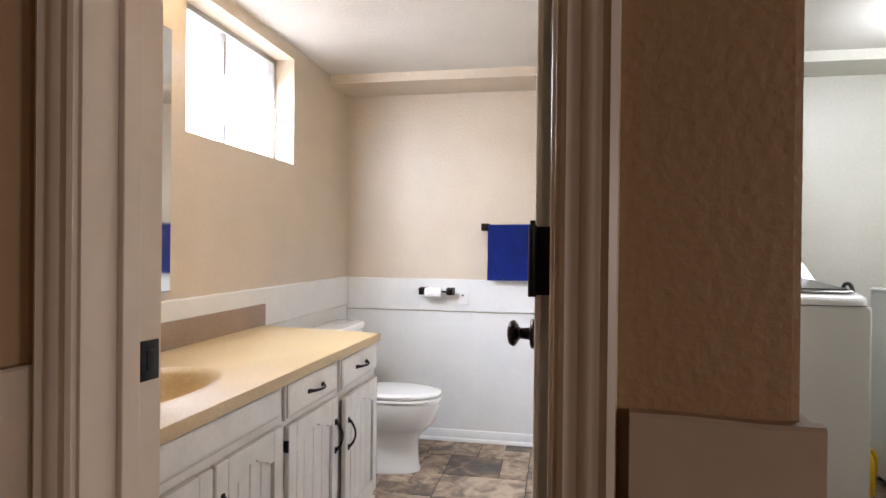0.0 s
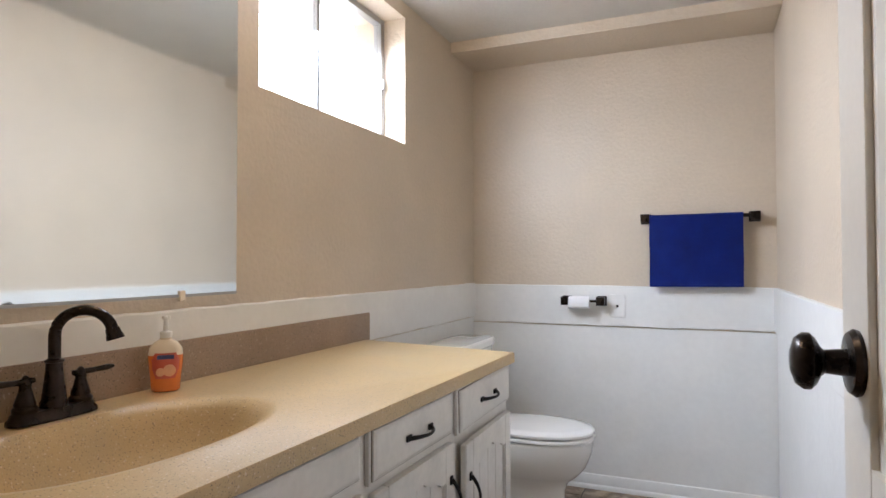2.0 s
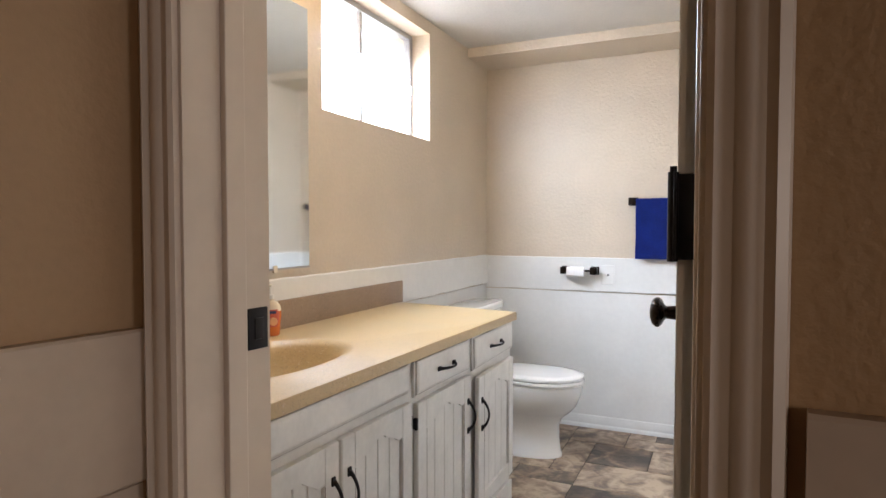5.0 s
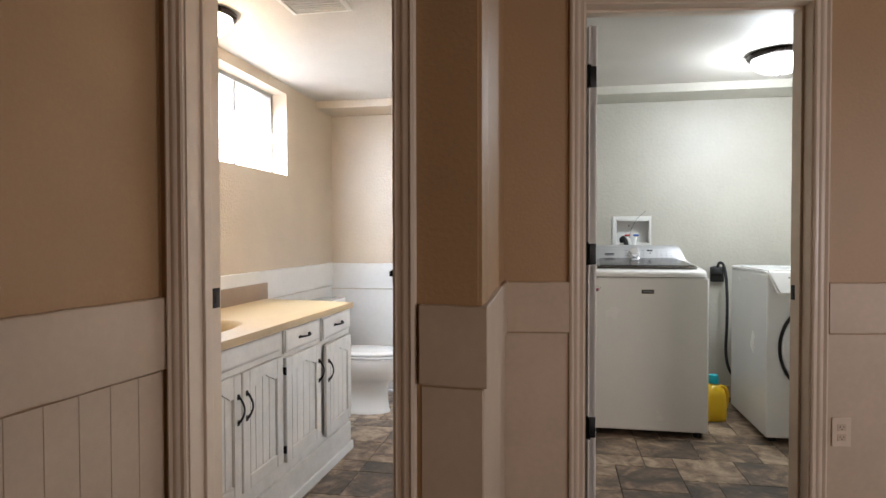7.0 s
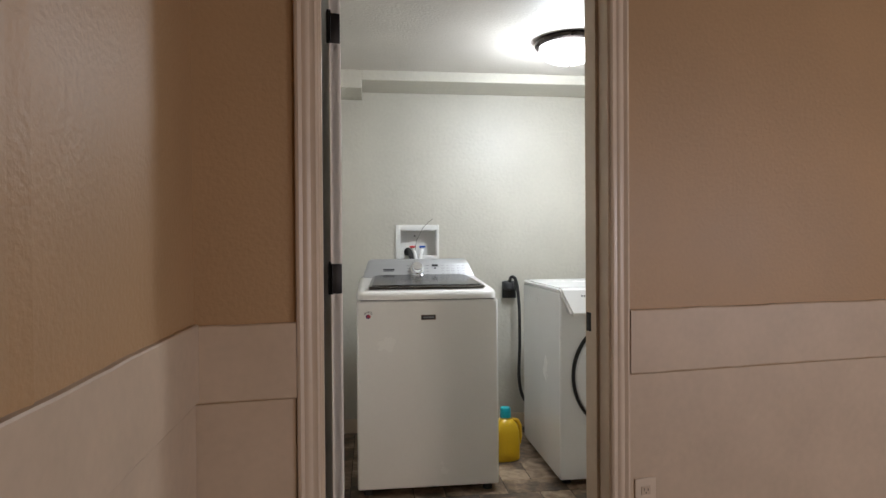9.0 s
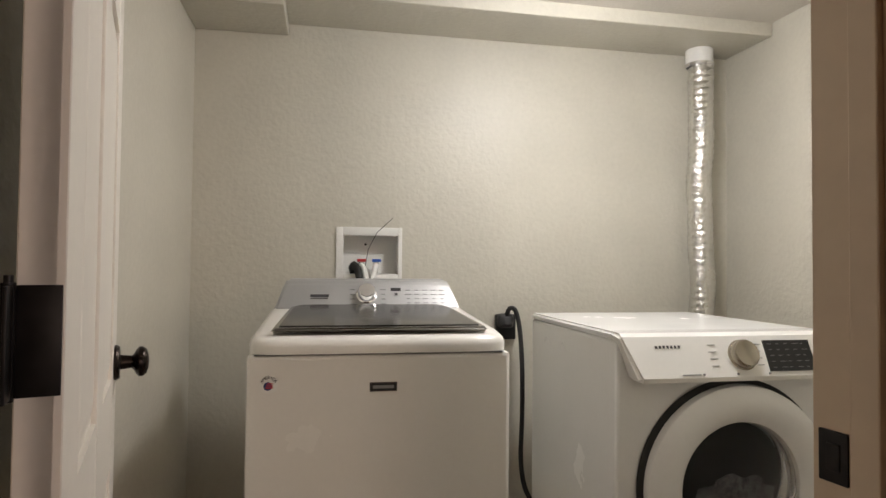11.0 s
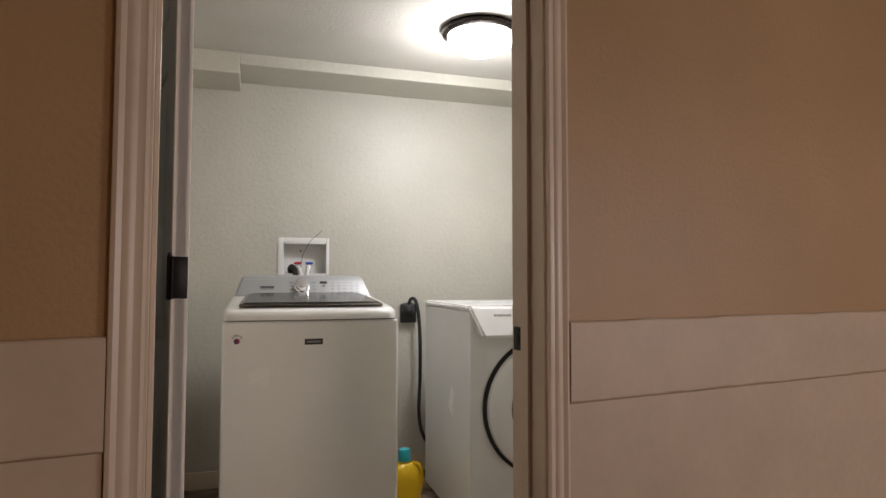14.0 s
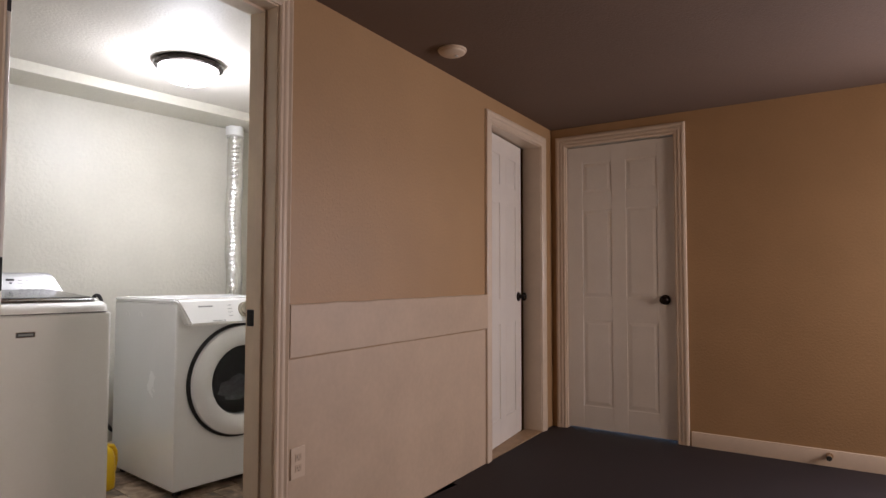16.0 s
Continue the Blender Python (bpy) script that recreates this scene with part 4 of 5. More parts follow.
tube(bm, [(0.203, -0.15, 0.64), (0.207, -0.12, 0.636), (0.207, -0.09, 0.632)], [0.006, 0.005, 0.006], 8)
part("flush_lever", bm, M_CHROME, to, "chrome lever", True)

# towel bar, towel, paper holder, plate on the far wall
FY = 3.731


def post(bm, x, z, y=FY):
    loft(bm, [[Vector((x + a, y - d, z + b)) for a, b in ((-s, -s), (s, -s), (s, s), (-s, s))] for d, s in ((0.0, 0.024), (0.006, 0.024), (0.010, 0.018), (0.030, 0.014), (0.042, 0.017), (0.052, 0.021), (0.066, 0.021), (0.070, 0.016))])


tb = thing("towel_bar", pose(0, 0, 0), "dark bronze towel bar with square posts on the wall", "towel bar")
for x in (-0.367, 0.117):
    bm = bmesh.new()
    post(bm, x, 1.294)
    part("post", bm, M_BRONZE, tb, "", True)
bm = bmesh.new()
rod(bm, (-0.367, FY - 0.052, 1.298), (0.117, FY - 0.052, 1.298), 0.0085, 14)
part("bar", bm, M_BRONZE, tb, "", True)
tw = tagged(new("hand_towel"), "royal blue terry hand towel folded over the bar", "towel")
bm = bmesh.new()
NX, rnd = 28, random.Random(5)
rows_, prof = [], []
for k in range(13):
    prof.append((FY - 0.038 - 0.004, 1.02 + (1.298 - 1.02) * k / 12))
prof += [(FY - 0.052 + 0.0125 * math.cos(a), 1.298 + 0.0125 * math.sin(a)) for a in [math.pi * q / 6 for q in range(1, 6)]]
for k in range(17):
    prof.append((FY - 0.065, 1.298 - (1.298 - 0.962) * k / 16))
for j, (y, z) in enumerate(prof):
    row = []
    for i in range(NX + 1):
        s = i / NX
        drop = max(0, 1.29 - z)
        wav = (noise.noise(Vector((s * 5, 0.3, z * 1.5))) * 0.010 + 0.004 * math.sin(s * 9 + z * 3)) * drop * (1 if j > 16 else 0.3)
        row.append(bm.verts.new((-0.347 + 0.413 * s + 0.004 * (drop) * math.sin(z * 30), y - abs(wav) * 1.2, z + 0.0035 * (s - 0.3))))
    rows_.append(row)
for p, q in zip(rows_, rows_[1:]):
    for i in range(NX):
        bm.faces.new((p[i], p[i + 1], q[i + 1], q[i]))
bmesh.ops.solidify(bm, geom=bm.faces[:], thickness=0.004)
part("cloth", bm, M_TOWEL, tw, "", True)
bm = bmesh.new()
box(bm, (-0.346, FY - 0.0712, 0.975), (0.065, FY - 0.0662, 0.983), 0.002)
part("woven_band", bm, M_TOWEL, tw)
tp = thing("paper_holder", pose(0, 0, 0), "dark bronze toilet paper holder with square posts", "paper holder")
for x in (-0.760, -0.583):
    bm = bmesh.new()
    post(bm, x, 0.884, FY - 0.013)
    part("post", bm, M_BRONZE, tp, "", True)
bm = bmesh.new()
rod(bm, (-0.758, FY - 0.066, 0.884), (-0.585, FY - 0.066, 0.884), 0.006, 12)
part("bar", bm, M_BRONZE, tp, "", True)
ro = tagged(new("toilet_paper_roll"), "thin roll of white toilet paper on its holder", "toilet paper")
bm = bmesh.new()
rod(bm, (-0.740, FY - 0.068, 0.878), (-0.636, FY - 0.068, 0.878), 0.030, 28)
part("roll", bm, M_PAPER, ro, "", True)
bm = bmesh.new()
box(bm, (-0.740, FY - 0.0995, 0.857), (-0.636, FY - 0.0975, 0.880), 0.0008)
part("loose_sheet", bm, M_PAPER, ro)
pl = thing("cable_plate", pose(0, 0, 0), "white wall plate with one dark screw beside the paper holder", "wall plate")
boxes("plate", M_WHITEP, pl, ((-0.545, FY - 0.021, 0.802), (-0.469, FY - 0.0145, 0.918)), bevel=0.003)
bm = bmesh.new()
rod(bm, (-0.507, FY - 0.020, 0.860), (-0.507, FY - 0.026, 0.860), 0.006, 12)
part("screw", bm, M_IRON, pl, "dark centre screw", True)


def ceiling_lamp(name, x, y, z, mat, label, r=0.15, drop=0.0):
    root = thing(name, pose(x, y, z), label, "ceiling lamp")
    bm = bmesh.new()
    lathe(bm, [(0, 0), (r * 0.99, 0), (r * 1.0, -drop), (r * 1.05, -0.006 - drop), (r * 1.04, -0.018 - drop), (r * 0.97, -0.026 - drop), (r * 0.92, -0.026 - drop), (r * 0.90, -0.010 - drop), (0, -0.010 - drop)], 40)
    part("rim", bm, M_BRONZE, root, "dark bronze rim", True)
    bm = bmesh.new()
    lathe(bm, [(r * a, z_ - drop) for a, z_ in ((0.90, -0.022), (0.90, -0.044), (0.82, -0.068), (0.62, -0.088), (0.36, -0.102), (0.14, -0.107), (0, -0.108))], 40)
    g = part("glass_bowl", bm, mat, root, "lit frosted glass bowl", True)
    g.visible_shadow = False
    bm = bmesh.new()
    lathe(bm, [(a, z_ - drop) for a, z_ in ((0, -0.106), (0.010, -0.107), (0.011, -0.112), (0.006, -0.118), (0, -0.121))], 14)
    part("finial", bm, M_BRONZE, root, "bronze finial", True)
    return root


ceiling_lamp("ceiling_lamp", *BATH_LAMP, BCEIL, M_LAMP_WARM, "flush ceiling lamp with bronze rim and warm lit glass")
ceiling_lamp("ceiling_lamp", *LAUNDRY_LAMP, LCEIL, M_LAMP_COOL, "flush ceiling lamp with bronze rim and white lit glass", 0.165, 0.008)
ve = thing("ceiling_vent", pose(-0.53, 1.50, BCEIL), "white louvred exhaust vent in the bathroom ceiling", "vent")
boxes("grille_frame", M_PVC, ve, ((-0.14, -0.13, -0.016), (-0.12, 0.13, -0.001)), ((0.12, -0.13, -0.016), (0.14, 0.13, -0.001)), ((-0.12, -0.13, -0.016), (0.12, -0.11, -0.001)), ((-0.12, 0.11, -0.016), (0.12, 0.13, -0.001)), bevel=0.003)
for k in range(9):
    boxes("slat", M_PVC, ve, ((-0.12, -0.10 + k * 0.0245, -0.013), (0.12, -0.09 + k * 0.0245, -0.003)), bevel=0.002)
boxes("backing", M_BLACK, ve, ((-0.12, -0.11, -0.003), (0.12, 0.11, -0.001)))

# ---- laundry things ----
WX0, WX1, WY0, WY1 = 0.696, 1.378, 2.705, 3.41
wa = thing("washing_machine", pose(0, 0, 0), "white top-loading washing machine with grey glass lid and silver console", "washing machine")
boxes("cabinet", M_ENAMEL, wa, ((WX0, WY0, 0.035), (WX1, WY1, 0.938)), bevel=0.012)
bm = bmesh.new()
wm = (WX0 + WX1) / 2
rings = []
for z, e, f in ((0.9395, 0.0, 0.0), (0.958, 0.0, 0.1), (0.970, 0.004, 0.4), (0.978, 0.014, 0.8), (0.981, 0.030, 1.0), (0.982, 0.060, 1.0)):
    ring = ellipse(wm, (WY0 + WY1) / 2 - 0.003, z, (WX1 - WX0) / 2 + 0.002 - e, (WY1 - WY0) / 2 + 0.001 - e, 72, 11)
    rings.append([Vector((p.x, p.y, p.z + f * 0.068 * (p.y - WY0))) for p in ring])
loft(bm, rings)
part("top_cover", bm, M_ENAMEL, wa, "", True)
slope = math.degrees(math.atan2(0.033, WY1 - 0.19 - WY0 - 0.04))
lidm = pose(wm, WY0 + 0.03, 0.9855, slope)
bm = bmesh.new()
lid = [(-0.285, 0.0), (0.285, 0.0), (0.262, 0.40), (0.235, 0.455), (-0.235, 0.455), (-0.262, 0.40)]
prism(bm, lid, "z", 0.002, 0.016)
bmesh.ops.bevel(bm, geom=bm.edges[:], offset=0.006, segments=3, affect="EDGES")
ob = part("lid", bm, M_LIDFRAME, wa, "chrome framed lid", True, crisp=True)
ob.matrix_local = lidm
bm = bmesh.new()
prism(bm, [(-0.266, 0.030), (0.266, 0.030), (0.246, 0.39), (0.222, 0.440), (-0.222, 0.440), (-0.246, 0.39)], "z", 0.0150, 0.0185)
part("lid_glass", bm, M_LID, ob, "smoked glass pane", True)
CY0, CY1 = 3.215, 3.385
bm = bmesh.new()
loft(bm, [[Vector((wm - a, y0, z)), Vector((wm + a, y0, z)), Vector((wm + a - 0.004, y1, z)), Vector((wm - a + 0.004, y1, z))] for z, a, y0, y1 in ((0.99, 0.318, CY0, CY1), (1.015, 0.316, CY0 + 0.004, CY1), (1.100, 0.288, CY0 + 0.070, CY1), (1.116, 0.278, CY0 + 0.088, CY1 - 0.005))])
bmesh.ops.bevel(bm, geom=bm.edges[:], offset=0.008, segments=3, affect="EDGES")
con = part("console", bm, M_SILVER, wa, "brushed silver control console", True, crisp=True)
tiltc = math.degrees(math.atan2(0.085, 0.066))
cm = pose(wm, CY0 + 0.037, 1.0575) @ pose(0, 0, 0, tiltc)      # local x along the console, y up its face
bm = bmesh.new()
lathe(bm, [(0, 0), (0.036, 0), (0.036, 0.004), (0.031, 0.006), (0.030, 0.030), (0.027, 0.034), (0, 0.035)], 32, cm @ pose(-0.01, 0.004, 0.0))
part("dial", bm, M_CHROME, con, "chrome selector dial", True)
for lo, hi, mt in (((0.075, 0.022), (0.110, 0.034), M_BLACK), ((0.088, 0.004), (0.098, 0.012), M_DARKPRINT)):
    ob = boxes("display", mt, con, ((lo[0], lo[1], 0.0005), (hi[0], hi[1], 0.0028)))
    ob.matrix_local = cm
ob = boxes("name_mark", M_DARKPRINT, con, ((-0.200, -0.004, 0.0005), (-0.138, 0.006, 0.0022)), ((-0.200, -0.011, 0.0005), (-0.142, -0.009, 0.0020)))
ob.matrix_local = cm
bm = bmesh.new()
rnd = random.Random(3)
for x in (-0.058, 0.048):
    for k in range(4):
        wdt = rnd.uniform(0.012, 0.022)
        box(bm, (x - wdt / 2, -0.034 + k * 0.020, 0.0004), (x + wdt / 2, -0.031 + k * 0.020, 0.0020))
for i in range(5):
    for k in range(4):
        wdt = rnd.uniform(0.010, 0.022)
        box(bm, (0.135 + i * 0.030 - wdt / 2, -0.030 + k * 0.018, 0.0004), (0.135 + i * 0.030 + wdt / 2, -0.0275 + k * 0.018, 0.0020))
ob = part("button_print", bm, M_PRINT, con, "rows of small grey printed legends")
ob["kind"] = "stuff"
ob.matrix_local = cm
bd = boxes("badge", M_CHROME, wa, ((wm - 0.036, WY0 - 0.0045, 0.842), (wm + 0.036, WY0 - 0.0005, 0.866)), bevel=0.0012)
boxes("badge_face", M_BLACK, bd, ((wm - 0.033, WY0 - 0.0058, 0.8445), (wm + 0.033, WY0 - 0.0044, 0.8635)))
boxes("name_mark", M_PRINT, bd, ((wm - 0.027, WY0 - 0.0064, 0.850), (wm + 0.027, WY0 - 0.0057, 0.858)))
bm = bmesh.new()
rod(bm, (0.753, WY0 - 0.0005, 0.866), (0.753, WY0 - 0.0018, 0.866), 0.0225, 32)
st_ = part("round_sticker", bm, M_PVC, wa, "round white sticker with red and blue print")
for k, ch in enumerate("AMERICA"):
    a = radians(150 - k * 20)
    text("letter", ch, 0.0115, M_DARKPRINT, st_, pose(0.752 + 0.0180 * math.cos(a), WY0 - 0.0022, 0.8655 + 0.0180 * math.sin(a)) @ pose(0, 0, 0, 90, 0, 0) @ pose(0, 0, 0, 0, 0, 60 - k * 20))
bm = bmesh.new()
rod(bm, (0.750, WY0 - 0.0016, 0.862), (0.750, WY0 - 0.0024, 0.862), 0.0105, 24)
part("print_disc", bm, M_NAVY, st_)
bm = bmesh.new()
for k in range(3):
    box(bm, (0.744 + k * 0.002, WY0 - 0.0028, 0.857 + k * 0.005), (0.763, WY0 - 0.0022, 0.8595 + k * 0.005))
part("print_stripes", bm, M_RED, st_)
for x in (WX0 + 0.05, WX1 - 0.05):
    for y in (WY0 + 0.05, WY1 - 0.06):
        bm = bmesh.new()
        rod(bm, (x, y, 0.001), (x, y, 0.036), 0.022, 14)
        part("foot", bm, M_RUBBER, wa, "black levelling foot")
boxes("seam", M_DARKPRINT, wa, ((WX0 + 0.02, WY0 - 0.0030, 0.9378), (WX1 - 0.02, WY0 + 0.01, 0.9396)), label="dark seam below the top cover")

# dryer
DX0, DX1, DY0, DY1 = 1.685, 2.358, 2.655, 3.42
dr = thing("dryer", pose(0, 0, 0), "white front-loading dryer with round glass door and sloped control panel", "dryer")
boxes("cabinet", M_DENAMEL, dr, ((DX0, DY0 + 0.055, 0.03), (DX1, DY1, 0.960)), bevel=0.010)
bm = bmesh.new()
prism(bm, [(DX0 - 0.002, DY0 + 0.085), (DX1 + 0.002, DY0 + 0.085), (DX1 + 0.002, DY1), (DX0 - 0.002, DY1)], "z", 0.961, 0.984)
bmesh.ops.bevel(bm, geom=bm.edges[:], offset=0.008, segments=3, affect="EDGES")
part("top_cover", bm, M_DENAMEL, dr, "", True, crisp=True)
bm = bmesh.new()
loft(bm, [[Vector((x, y, z)) for y, z in ((DY0 + 0.06, 0.852), (DY0 - 0.006, 0.852), (DY0 - 0.008, 0.864), (DY0 + 0.040, 0.972), (DY0 + 0.055, 0.982), (DY0 + 0.105, 0.9845))] for x in (DX0 + 0.012, DX0 + 0.012, DX1 - 0.012)][1:])
for v in bm.verts:
    if v.co.z > 0.95:
        v.co.x += -0.013 if v.co.x < 2 else 0.013
    elif v.co.x < 2:
        v.co.x += 0.028
    else:
        v.co.x -= 0.006
bmesh.ops.bevel(bm, geom=[e for e in bm.edges if e.calc_length() < 0.3], offset=0.009, segments=3, affect="EDGES")
pan = part("control_panel", bm, M_PORC, dr, "glossy white sloped panel", True, crisp=True)
tiltd = math.degrees(math.atan2(0.108, 0.048))
dm = pose((DX0 + DX1) / 2, DY0 + 0.016, 0.918) @ pose(0, 0, 0, tiltd)
bm = bmesh.new()
lathe(bm, [(0, 0), (0.043, 0), (0.044, 0.004), (0.040, 0.006), (0.039, 0.024), (0.036, 0.028), (0.033, 0.026), (0, 0.0255)], 36, dm @ pose(0.027, 0.002, 0.0))
part("dial", bm, M_CHAMP, pan, "champagne metal dial", True)
ob = boxes("display", M_BLACK, pan, ((0.103, -0.046, 0.0), (0.254, 0.044, 0.0035)), bevel=0.001)
ob.matrix_local = dm
bm = bmesh.new()
rnd = random.Random(8)
for k in range(5):
    for i in range(5):
        w_ = rnd.uniform(0.008, 0.020)
        box(bm, (0.115 + i * 0.027, -0.036 + k * 0.017, 0.003), (0.115 + i * 0.027 + w_, -0.0345 + k * 0.017, 0.0042))
ob = part("display_legends", bm, M_PRINT, pan, "faint grey legends")
ob["kind"] = "stuff"
ob.matrix_local = dm
bm = bmesh.new()
for k in range(4):
    for x in (-0.063, 0.080):
        w_ = rnd.uniform(0.014, 0.028)
        box(bm, (x - w_ / 2, -0.028 + k * 0.020, 0.0002), (x + w_ / 2, -0.0262 + k * 0.020, 0.0018))
box(bm, (-0.170, -0.052, 0.0002), (-0.115, -0.0495, 0.0018))
for x in (0.0, 0.10, -0.105):
    rod(bm, (x, -0.051, 0.0), (x, -0.051, 0.002), 0.0035, 10)
ob = part("panel_print", bm, M_PRINT, pan, "small grey printed legends")
ob["kind"] = "stuff"
ob.matrix_local = dm
ob = boxes("name_mark", M_DARKPRINT, pan, *[((-0.235 + k * 0.0115, 0.025, 0.0002), (-0.2285 + k * 0.0115, 0.033, 0.0018)) for k in range(7)])
ob.matrix_local = dm
DCX, DCZ, DR_ = 2.046, 0.547, 0.290
bm = bmesh.new()
fm = pose(DCX, DY0 + 0.0545, DCZ, 90)
lathe(bm, [(0.20, 0.0), (DR_ + 0.012, 0.0), (DR_ + 0.014, 0.006), (DR_ + 0.002, 0.012), (0.20, 0.012)], 64, fm)
# black ring stands in for the shade in the gap round the door
part("door_gap_ring", bm, M_RUBBER, dr, "ring painted dark for the shaded gap round the door", True)
bm = bmesh.new()
lathe(bm, [(DR_ - 0.004, 0.012), (DR_, 0.020), (DR_ - 0.003, 0.042), (DR_ - 0.022, 0.058), (DR_ - 0.052, 0.062), (DR_ - 0.085, 0.056), (DR_ - 0.104, 0.042), (DR_ - 0.109, 0.020)], 64, fm)
dd = part("door", bm, M_DENAMEL, dr, "round white door ring", True)
bm = bmesh.new()
lathe(bm, [(DR_ - 0.107, 0.030), (0.15, 0.044), (0.08, 0.050), (0, 0.052), (0, 0.046), (0.15, 0.038), (DR_ - 0.107, 0.024)], 48, fm)
g = part("door_glass", bm, M_DOORGLASS, dd, "smoked bulged glass", True)
g.visible_shadow = False
bm = bmesh.new()
lathe(bm, [(DR_ - 0.109, 0.013), (0.0, 0.013)], 48, fm)
part("drum_back", bm, M_GREY, dr, "grey drum behind the glass")
bm = bmesh.new()
bmesh.ops.create_icosphere(bm, subdivisions=4, radius=1.0)
for v in bm.verts:
    f = 1 + 0.35 * noise.noise(v.co * 2.3) + 0.15 * noise.noise(v.co * 6)
    v.co = Vector((DCX + 0.01 + v.co.x * 0.13 * f, DY0 + 0.038 + v.co.y * 0.003, DCZ - 0.045 + v.co.z * 0.062 * f))
cl = tagged(part("laundry_load", bm, M_LAUNDRYCLOTH, None, "", True), "crumpled grey laundry behind the dryer door glass", "laundry")
for x in (DX0 + 0.05, DX1 - 0.05):
    for y in (DY0 + 0.11, DY1 - 0.06):
        bm = bmesh.new()
        rod(bm, (x, y, 0.001), (x, y, 0.031), 0.022, 14)
        part("foot", bm, M_RUBBER, dr, "black levelling foot")
for y in (3.10, 3.25):
    bm = bmesh.new()
    tube(bm, [(DX0 - 0.0005, y - 0.022, 0.885), (DX0 - 0.0008, y - 0.015, 0.902), (DX0 - 0.0008, y, 0.909), (DX0 - 0.0008, y + 0.015, 0.902), (DX0 - 0.0005, y + 0.022, 0.885)], 0.0012, 6)
    part("embossed_arc", bm, M_DENAMEL, dr)

# foil exhaust duct
du = thing("dryer_duct", pose(0, 0, 0), "crinkled silver foil dryer duct rising to the ceiling box", "duct")
bm = bmesh.new()
rings, rnd = [], random.Random(11)
z, k = 0.90, 0
PX, PY = 2.566, 3.640
while z < 2.105:
    wob = Vector((0.005 * math.sin(z * 7) + 0.003 * math.sin(z * 19), 0.006 * math.cos(z * 9), 0))
    for dz, r in ((0.0, 0.0525), (0.010, 0.0565), (0.020, 0.0555)):
        rings.append([Vector((PX, PY, z + dz)) + wob + (r + rnd.uniform(-0.0022, 0.0022)) * Vector((math.cos(2 * math.pi * i / 28), math.sin(2 * math.pi * i / 28), 0.10 * math.cos(2 * math.pi * i / 28))) for i in range(28)])
    z += 0.031
loft(bm, rings)
part("foil_hose", bm, M_FOIL, du, "", True)
bm = bmesh.new()
lathe(bm, [(0.055, 2.095), (0.060, 2.097), (0.060, 2.163), (0.055, 2.1675), (0.050, 2.1675), (0.050, 2.10)], 32, pose(PX - 0.005, PY, 0))
part("collar", bm, M_PVC, du, "white plastic collar", True)
bm = bmesh.new()
lathe(bm, [(0.0565, 2.088), (0.0615, 2.088), (0.0615, 2.101), (0.0565, 2.101)], 32, pose(PX - 0.005, PY, 0))
part("clamp", bm, M_CHROME, du, "metal hose clamp", True)

# washer outlet box
wb = thing("washer_outlet_box", pose(0, 0, 0), "white recessed washer valve box with red and blue taps", "outlet box")
LY = 3.733
bm = bmesh.new()
for lo, hi in (((0.928, 1.085), (0.958, 1.325)), ((1.190, 1.085), (1.207, 1.325)), ((0.958, 1.290), (1.190, 1.325)), ((0.958, 1.085), (1.190, 1.128))):
    box(bm, (lo[0], LY - 0.008, lo[1]), (hi[0], LY + 0.004, hi[1]), 0.002)
part("flange", bm, M_PVC, wb, "", True)
boxes("recess", M_PVC, wb, ((0.957, LY + 0.085, 1.121), (1.195, LY + 0.09, 1.309)), ((0.9565, LY + 0.004, 1.121), (0.960, LY + 0.085, 1.309)), ((1.1915, LY + 0.004, 1.121), (1.195, LY + 0.085, 1.309)), ((0.960, LY + 0.004, 1.121), (1.1915, LY + 0.085, 1.124)), ((0.960, LY + 0.004, 1.306), (1.1915, LY + 0.085, 1.309)))
for x, mt, nm in ((1.035, M_RED, "red"), (1.098, M_BLUE, "blue")):
    bm = bmesh.new()
    rod(bm, (x, LY + 0.02, 1.125), (x, LY + 0.02, 1.165), 0.009, 14)
    rod(bm, (x, LY + 0.02, 1.165), (x, LY + 0.02, 1.178), 0.013, 14)
    v = part("valve", bm, M_CHROME, wb, "", True)
    boxes("tap_lever", mt, v, ((x - 0.017, LY - 0.002, 1.178), (x + 0.021, LY + 0.030, 1.191)), bevel=0.003, label=nm + " plastic lever")
bm = bmesh.new()
rod(bm, (1.057, LY + 0.0845, 1.255), (1.057, LY + 0.080, 1.255), 0.005, 10)
part("screw", bm, M_IRON, wb)
ho = thing("washer_hoses", pose(0, 0, 0), "white water hoses and black drain hose behind the washer", "hose")
